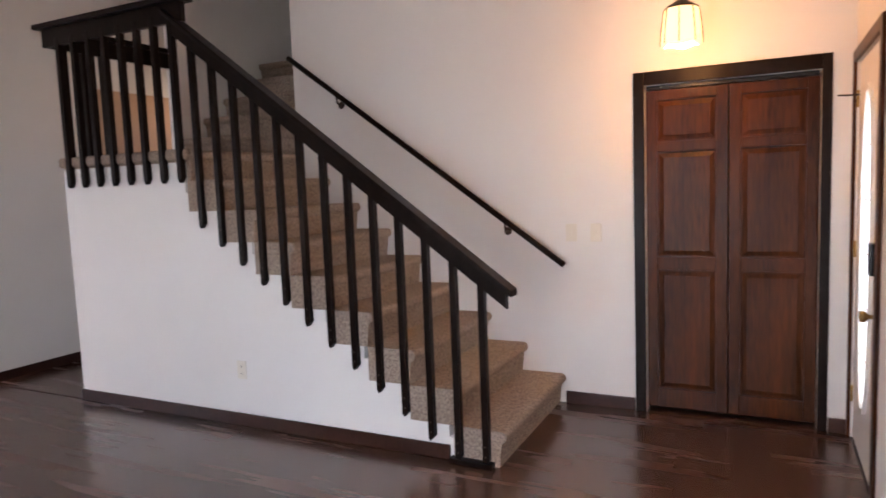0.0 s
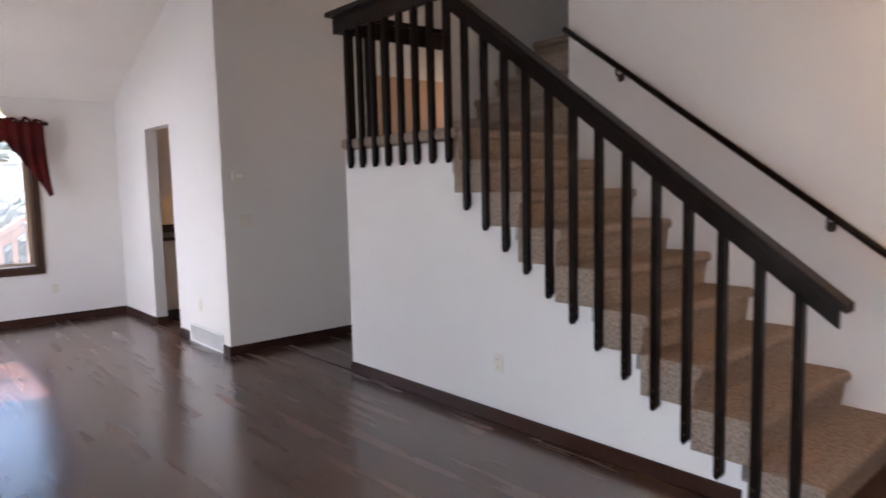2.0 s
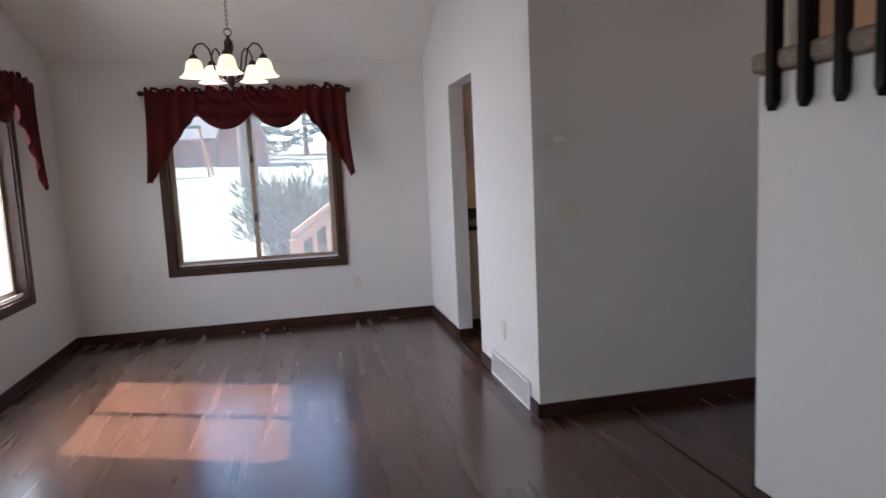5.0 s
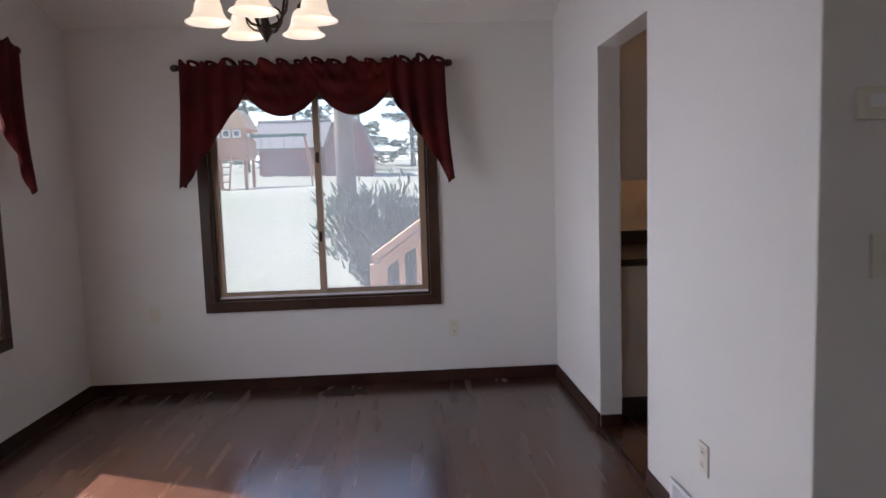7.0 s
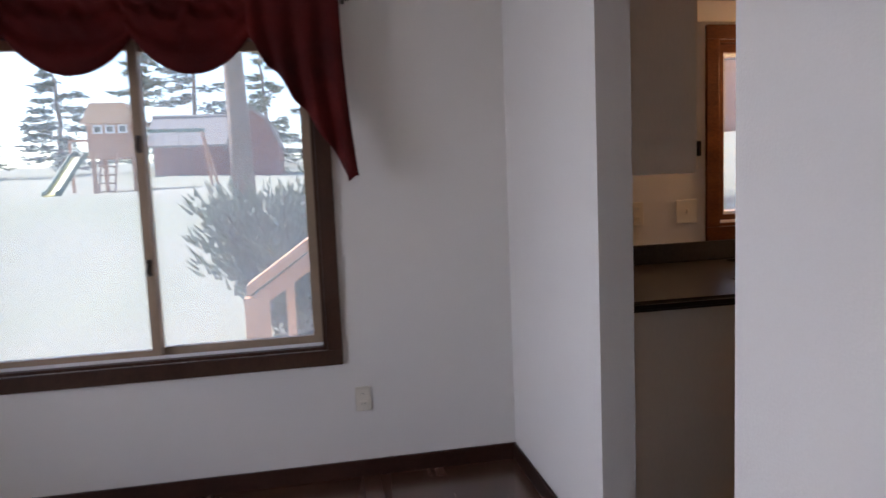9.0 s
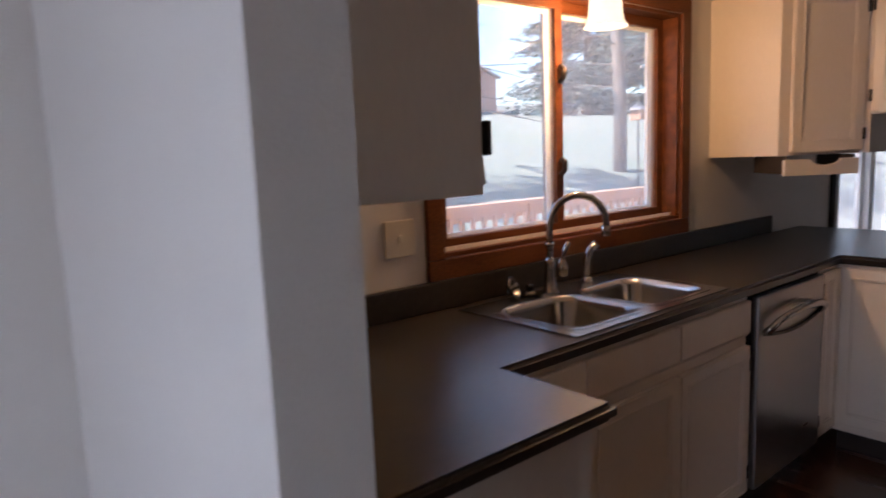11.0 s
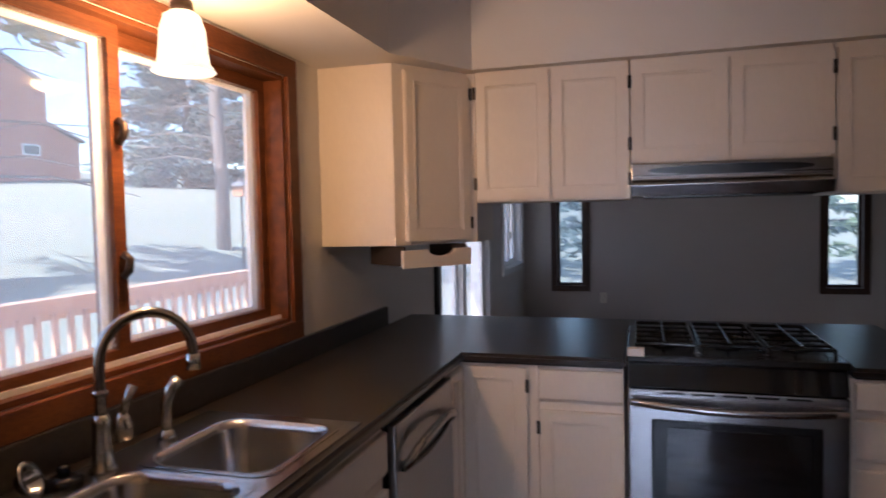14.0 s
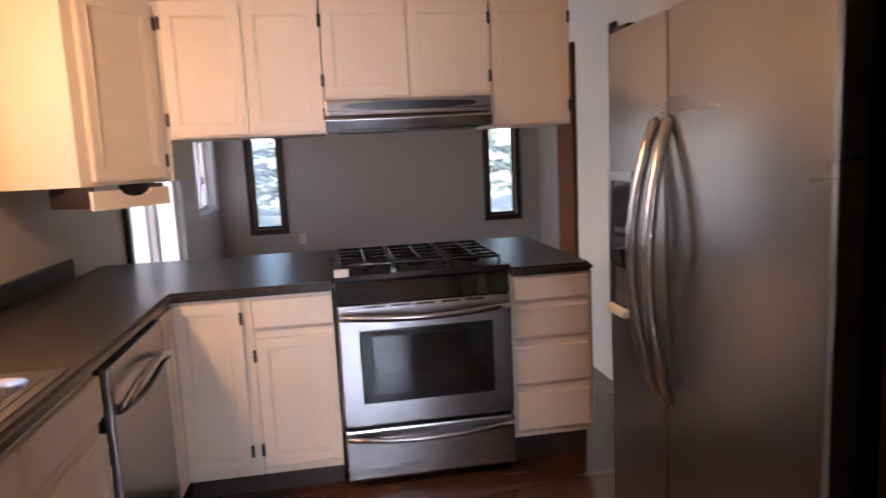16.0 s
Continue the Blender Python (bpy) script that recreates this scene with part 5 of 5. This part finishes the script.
for x in (4.0, 6.3, 8.6, 10.8):
    part("post", box(x - 0.05, x + 0.05, 10.74, 10.84, -0.75 + 0.0, -0.19), DECKWOOD, deck)


def deck_rail(m, length, label):
    r = thing("deck_railing", m, label, "railing")
    part("cap", box(-0.05, length + 0.05, -0.06, 0.06, 0.965, 1.0, 0.004), DECKWOOD, r)
    part("top_rail", box(0, length, -0.02, 0.02, 0.86, 0.964, 0.003), DECKWOOD, r)
    part("bottom_rail", box(0, length, -0.02, 0.02, -0.08, -0.0, 0.003), DECKWOOD, r)
    n = int(length / 0.125)
    for i in range(n):
        x = 0.06 + i * 0.125
        part("baluster", box(x - 0.016, x + 0.016, -0.053, -0.021, -0.10, 0.90), DECKWOOD, r)
    for x in (0.0, length / 2, length):
        part("post", box(x - 0.045, x + 0.045, -0.044, 0.044, -0.15, 0.962, 0.004), DECKWOOD, r)
    return r


deck_rail(pose(4.0, 10.80, 0.0), 6.8, "salmon-toned wooden deck railing with close balusters")
deck_rail(pose(4.0, 9.55, 0.0, 0, 0, 90), 1.22, "wooden railing at the deck's end")
# stair rail that runs down to the lawn
sr = thing("deck_stair_railing", pose(0, 0, 0), "wooden stair railing leading down from the deck to the lawn", "railing")
part("cap", prism([(2.0, 0.80), (2.5, 1.15), (3.95, 1.17), (3.95, 1.11), (2.52, 1.09), (2.0, 0.73)], 9.44, 9.56, "y"), DECKWOOD, sr)
part("upper_rail", prism([(2.02, 0.72), (2.5, 1.06), (3.95, 1.08), (3.95, 0.98), (2.52, 0.96), (2.02, 0.62)], 9.485, 9.515, "y"), DECKWOOD, sr)
for k in range(13):
    x = 2.10 + 0.15 * k
    part("baluster", box(x - 0.025, x + 0.025, 9.45, 9.484, -0.70, 0.70 + 0.7 * min(x - 2.0, 0.5)), DECKWOOD, sr)
part("post", box(1.98, 2.08, 9.45, 9.55, -0.85, 0.72), DECKWOOD, sr)
part("post", box(3.88, 3.97, 9.45, 9.55, -0.85, 0.98), DECKWOOD, sr)


def tree(name, x, y, h, r, trunk_r, mat, label, seed, low=0.12, dens=1.0, bare=0.0, leaf=0.3):
    rr = random.Random(seed)
    z0 = ground_z(x, y)
    tr = thing(name, pose(x, y, z0 - 0.1), label, "tree", "yard conifers")
    pts = [(0.04 * rr.uniform(-1, 1) * i, 0.04 * rr.uniform(-1, 1) * i, h * i / 8) for i in range(9)]
    tk = part("trunk", tube(pts, trunk_r, 9, taper=trunk_r * 0.15), BARK, tr, smooth=True)
    limbs = bmesh.new()
    me_v, me_f = [], []
    n = int(46 * dens)
    for i in range(n):
        f = low + (1 - low) * (i + rr.random()) / n
        a = rr.uniform(0, 2 * math.pi)
        reach = r * (1.02 - f) * rr.uniform(0.65, 1.1) + 0.12
        droop = rr.uniform(-0.15, 0.12) * reach
        z = h * f
        base = Vector((0, 0, z))
        tip = Vector((reach * math.cos(a), reach * math.sin(a), z + droop))
        tube([base, (base + tip) / 2 + Vector((0, 0, 0.06 * reach)), tip], 0.022 * max(0.4, reach / 2), 5, limbs, taper=0.006)
        if f < bare:
            continue
        for j in range(int(30 * dens + 34 * reach / r)):
            w = rr.uniform(0.15, 1.05)
            p = base.lerp(tip, w) + Vector((rr.gauss(0, 0.13), rr.gauss(0, 0.13), rr.gauss(-0.04, 0.09))) * (0.5 + reach * 0.35)
            d = Vector((math.cos(a) + rr.uniform(-0.8, 0.8), math.sin(a) + rr.uniform(-0.8, 0.8), rr.uniform(-0.5, 0.4))).normalized() * leaf * rr.uniform(0.5, 1.1)
            s = d.orthogonal().normalized() * leaf * 0.16
            s.rotate(Matrix.Rotation(rr.uniform(0, 6.28), 3, d))
            b = len(me_v)
            me_v += [p - s, p + s, p + d + s * 0.3, p + d - s * 0.3]
            me_f.append((b, b + 1, b + 2, b + 3))
    part("limbs", limbs, BARK, tr)
    me = bpy.data.meshes.new("crown")
    me.from_pydata([tuple(v) for v in me_v], [], me_f)
    me.materials.append(mat)
    c = new("crown", me)
    c.parent = tr
    return tr


tree("spruce_tree", 28.0, 26.0, 13, 3.6, 0.25, NEEDLE, "full blue spruce standing on the lawn", 3, low=0.01, dens=4.2, leaf=0.38)
tree("pine_tree", 9.87, 15.5, 12, 2.4, 0.16, LEAF, "pine with a rough trunk and bare lower branches", 5, low=0.12, dens=1.7, bare=0.30, leaf=0.34)
tree("pine_tree", 14.9, 15.1, 12, 2.2, 0.15, LEAF, "pine with a tall grey trunk", 6, low=0.14, dens=1.4, bare=0.45, leaf=0.34)
tree("pine_tree", 1.0, 19.0, 14, 3.0, 0.23, LEAF, "thick-trunked pine near the shed", 8, low=0.35, bare=0.45, leaf=0.36)
for i, (x, y) in enumerate(((-13, 50), (-9, 53), (-5, 50), (-1, 55), (3, 52), (8, 55), (18, 54), (40, 52), (46, 42), (36, 28), (40, 18), (-19, 48), (24, 12), (22, 5.5), (30, 8), (27, 2))):
    tree("pine_tree", x, y, 9 + (i * 37 % 5), 2.7 + 0.2 * (i % 3), 0.2, LEAF if i % 2 else NEEDLE, "tall conifer at the edge of the yard", 20 + i, low=0.06, dens=1.0, leaf=0.5)

# juniper by the deck
jr = random.Random(11)
jn = thing("juniper_shrub", pose(2.2, 12.5, ground_z(2.2, 12.5) - 0.05), "spreading green juniper shrub beside the deck", "shrub")
st = bmesh.new()
jv, jf = [], []
for i in range(60):
    a = jr.uniform(0, 6.283)
    R_ = jr.uniform(0.3, 1.0)
    tip = Vector((R_ * math.cos(a), 0.8 * R_ * math.sin(a), jr.uniform(0.4, 1.5)))
    tube([(0, 0, 0), tuple(tip * 0.5 + Vector((0, 0, 0.1))), tuple(tip)], 0.02, 5, st, taper=0.005)
    for j in range(150):
        p = tip * jr.uniform(0.25, 1.05) + Vector((jr.gauss(0, 0.10), jr.gauss(0, 0.10), jr.gauss(0, 0.09)))
        d = (tip.normalized() + Vector((jr.uniform(-0.6, 0.6), jr.uniform(-0.6, 0.6), jr.uniform(-0.3, 0.6)))).normalized() * jr.uniform(0.08, 0.2)
        s = d.orthogonal().normalized() * 0.018
        b = len(jv)
        jv += [tuple(p - s), tuple(p + s), tuple(p + d)]
        jf.append((b, b + 1, b + 2))
part("stems", st, BARK, jn)
me = bpy.data.meshes.new("foliage")
me.from_pydata(jv, [], jf)
me.materials.append(LEAF)
new("foliage", me).parent = jn


def house(name, m, w, d, h, rise, mat, label, cat, gambrel=False, wins=(), door=None):
    """Gable or gambrel building, local x across the gable front at y 0."""
    b = thing(name, m, label, cat)
    prof = [(0, 0), (w, 0), (w, h)]
    roofline = [(w, h), (w / 2, h + rise), (0, h)] if not gambrel else [(w, h), (w * 0.8, h + rise * 0.65), (w / 2, h + rise), (w * 0.2, h + rise * 0.65), (0, h)]
    part("wall", prism([(0, -0.8), (w, -0.8)] + roofline, 0, d, "y"), mat, b)
    for (xa, za), (xb, zb) in zip(roofline, roofline[1:]):
        n = Vector((zb - za, xa - xb)).normalized()
        if n.y < 0:
            n = -n
        ex = Vector((xb - xa, zb - za)).normalized() * 0.18
        part("roof", prism([(xa - ex.x, za - ex.y), (xb + ex.x, zb + ex.y), (xb + ex.x + n.x * 0.12, zb + ex.y + n.y * 0.12), (xa - ex.x + n.x * 0.12, za - ex.y + n.y * 0.12)], -0.3, d + 0.3, "y"), ROOFING, b)
    for x, z, ww, hh in wins:
        wf = part("window", slab(x, x + ww, -0.05, -0.002, z, z + hh, [(x + 0.08, x + ww - 0.08, z + 0.08, z + hh - 0.08)], "y"), VINYL, b)
        part("pane", box(x + 0.08, x + ww - 0.08, -0.03, -0.02, z + 0.08, z + hh - 0.08), BLACKGLASS, wf)
    for k in range(int(h / 0.22)):
        part("lap_board", prism([(-0.02, 0.22 * k), (-0.001, 0.22 * k + 0.2), (-0.001, 0.22 * k)], 0.02, w - 0.02, "x"), mat, b)
    if door:
        x, ww, hh = door
        part("door", box(x, x + ww, -0.06, -0.003, 0, hh, 0.01), mat, b)
    return b


house("neighbour_house", pose(22.0, 37.5, 3.85), 11.6, 9, 2.25, 1.95, SIDING, "low wing of a red-brown sided house", "house")
house("house_wing", pose(21.0, 37.0, 3.7), 10.1, 10, 5.0, 2.1, SIDING, "tall gabled wing of the red-brown house with a small window", "house", wins=((8.55, 1.35, 1.05, 0.58),))
house("garden_shed", pose(-1.9, 40.0, 2.1), 2.5, 4.0, 1.4, 1.8, SHEDRED, "dark red gambrel-roofed garden shed", "shed", gambrel=True, door=(0.7, 1.1, 1.5))
house("outbuilding", pose(-2.0, 40.5, 2.1, 0, 0, 90), 3.4, 3.5, 1.6, 1.45, SHEDRED, "long low dark red outbuilding with a grey roof", "shed")

# play set
pz = ground_z(-4.4, 30.5)
ps = thing("play_set", pose(-5.08, 30.0, pz), "cedar play tower with a yellow slide and swing beam", "play set")
for x in (0, 1.3):
    for y in (0, 1.3):
        part("post", box(x - 0.06, x + 0.06, y - 0.06, y + 0.06, -0.2, 2.3), CEDAR, ps)
part("platform", box(-0.1, 1.4, -0.1, 1.4, 1.16, 1.24), CEDAR, ps)
for k in range(5):
    part("board", box(-0.1, 1.4, -0.14, -0.1, 1.25 + 0.135 * k, 1.38 + 0.135 * k), CEDAR, ps)
    part("board", box(1.4, 1.44, -0.1, 1.4, 1.25 + 0.135 * k, 1.38 + 0.135 * k), CEDAR, ps)
part("wall_band", box(-0.1, 1.4, -0.10, -0.06, 1.92, 2.3), CEDAR, ps)
for x in (0.1, 0.5, 0.9):
    wf = part("window_frame", slab(x, x + 0.3, -0.14, -0.105, 1.97, 2.26, [(x + 0.05, x + 0.25, 2.02, 2.21)], "y"), VINYL, ps)
    part("pane", box(x + 0.05, x + 0.25, -0.125, -0.115, 2.02, 2.21), BLACKGLASS, wf)
part("roof", prism([(-0.25, 2.3), (1.55, 2.3), (1.2, 2.98), (0.1, 2.98)], -0.25, 1.55, "y"), DECKWOOD, ps)
part("balcony", box(-0.75, -0.11, 0.0, 0.9, 1.16, 1.24), CEDAR, ps)
part("balcony_post", box(-0.75, -0.67, 0.0, 0.08, 0.0, 1.8), CEDAR, ps)
part("balcony_rail", box(-0.75, -0.11, 0.0, 0.05, 1.72, 1.80), CEDAR, ps)
slide = part("slide", prism([(0, 1.25), (-0.25, 1.2), (-1.55, 0.0), (-1.75, -0.05), (-1.75, -0.12), (-1.5, -0.08), (-0.22, 1.1), (0, 1.15)], -0.65, -0.22, "x"), YELLOW, ps)
slide.matrix_local = pose(0, 0, 0, 0, 0, -18)
for x in (-0.68, -0.21):
    part("lip", prism([(0, 1.38), (-0.25, 1.33), (-1.55, 0.12), (-1.75, 0.06), (-1.75, -0.12), (-1.5, -0.08), (-0.22, 1.1), (0, 1.15)], x, x + 0.03, "x"), GREENBAR, slide)
for s in (0.0, 0.5):
    part("ladder_rail", tube([(0.3 + s, -0.75, -0.2), (0.3 + s, -0.12, 1.3)], 0.04, 6), CEDAR, ps)
for k in range(5):
    part("rung", tube([(0.3, -0.72 + 0.12 * k, 0.0 + 0.28 * k), (0.8, -0.72 + 0.12 * k, 0.0 + 0.28 * k)], 0.025, 6), CEDAR, ps)
part("swing_beam", box(1.4, 3.6, 0.5, 0.62, 2.0, 2.12), GREENBAR, ps)
for dx_ in (-0.8, 0.8):
    part("swing_leg", tube([(3.5, 0.56, 2.08), (3.9, 0.56 + dx_, -0.2)], 0.05, 6), CEDAR, ps)
for x in (2.0, 2.9):
    sw = part("swing_seat", box(x - 0.2, x + 0.2, 0.48, 0.64, 0.45, 0.48), GREENBAR, ps)
    for e in (-0.18, 0.18):
        part("swing_chain", tube([(x + e, 0.56, 0.47), (x + e, 0.56, 2.02)], 0.012, 5), HINGE, sw)
# bird feeder
bf = thing("bird_feeder", pose(13.0, 13.4, ground_z(13.0, 13.4)), "small bird feeder on a thin dark pole", "bird feeder")
part("pole", tube([(0, 0, -0.1), (0, 0, 1.5)], 0.015, 8), HINGE, bf)
part("house", box(-0.1, 0.1, -0.1, 0.1, 1.5, 1.66, 0.01), CEDAR, bf)
part("roof", lathe([(0.18, 1.66), (0.17, 1.68), (0, 1.80)], 8), ROOFING, bf)

# ---- plank floor, last ----
floor = thing("floor", None, "dark red-brown glossy laminate plank floor", "floor", kind="structure")
PW, PL = 0.19, 1.25
stretch_mesh = {}


def plank_bm(w, l, h=0.006, bm=None, at=(0, 0, 0)):
    own = bm or bmesh.new()
    x, y, z = at
    lo = [own.verts.new((x + a, y + b, z - h)) for a, b in ((0, 0), (w, 0), (w, l), (0, l))]
    top = [own.verts.new((x + a, y + b, z)) for a, b in ((0, 0), (w, 0), (w, l), (0, l))]
    own.faces.new(top)
    for i in range(4):
        own.faces.new((lo[i], lo[(i + 1) % 4], top[(i + 1) % 4], top[i]))
    return own


def plank_mesh(w, l):
    key = (round(w, 3), round(l, 3))
    if key not in stretch_mesh:
        me = bpy.data.meshes.new("plank")
        b = plank_bm(*key)
        bmesh.ops.recalc_face_normals(b, faces=b.faces)
        b.to_mesh(me)
        b.free()
        me.materials.append(FLOOR)
        stretch_mesh[key] = me
    return stretch_mesh[key]


rng = random.Random(4)
rest = bmesh.new()
count = 0
nx = int((11.05 - LEFT) / PW) + 1
for i in range(nx):
    x = LEFT + i * PW
    w = min(PW, 11.05 - x)
    if w < 0.02:
        continue
    y = FRONT - (i * 0.43 + rng.uniform(0, 0.2)) % PL
    while y < BACK:
        y0, y1 = max(y, FRONT), min(y + PL, BACK)
        y += PL
        if y1 - y0 < 0.03:
            continue
        near = x < 3.4 and count < 280 and y1 > 0.4
        if near:
            ob = new("plank", plank_mesh(w - 0.0001, y1 - y0 - 0.0001))
            ob.location = (x, y0, 0)
            ob.parent = floor
            count += 1
        else:
            plank_bm(w - 0.0001, y1 - y0 - 0.0001, 0.006, rest, (x, y0, 0))
ob = finish("far_planks", rest, FLOOR, floor)
tagged(ob, "rows of the same planks further off", kind="stuff")
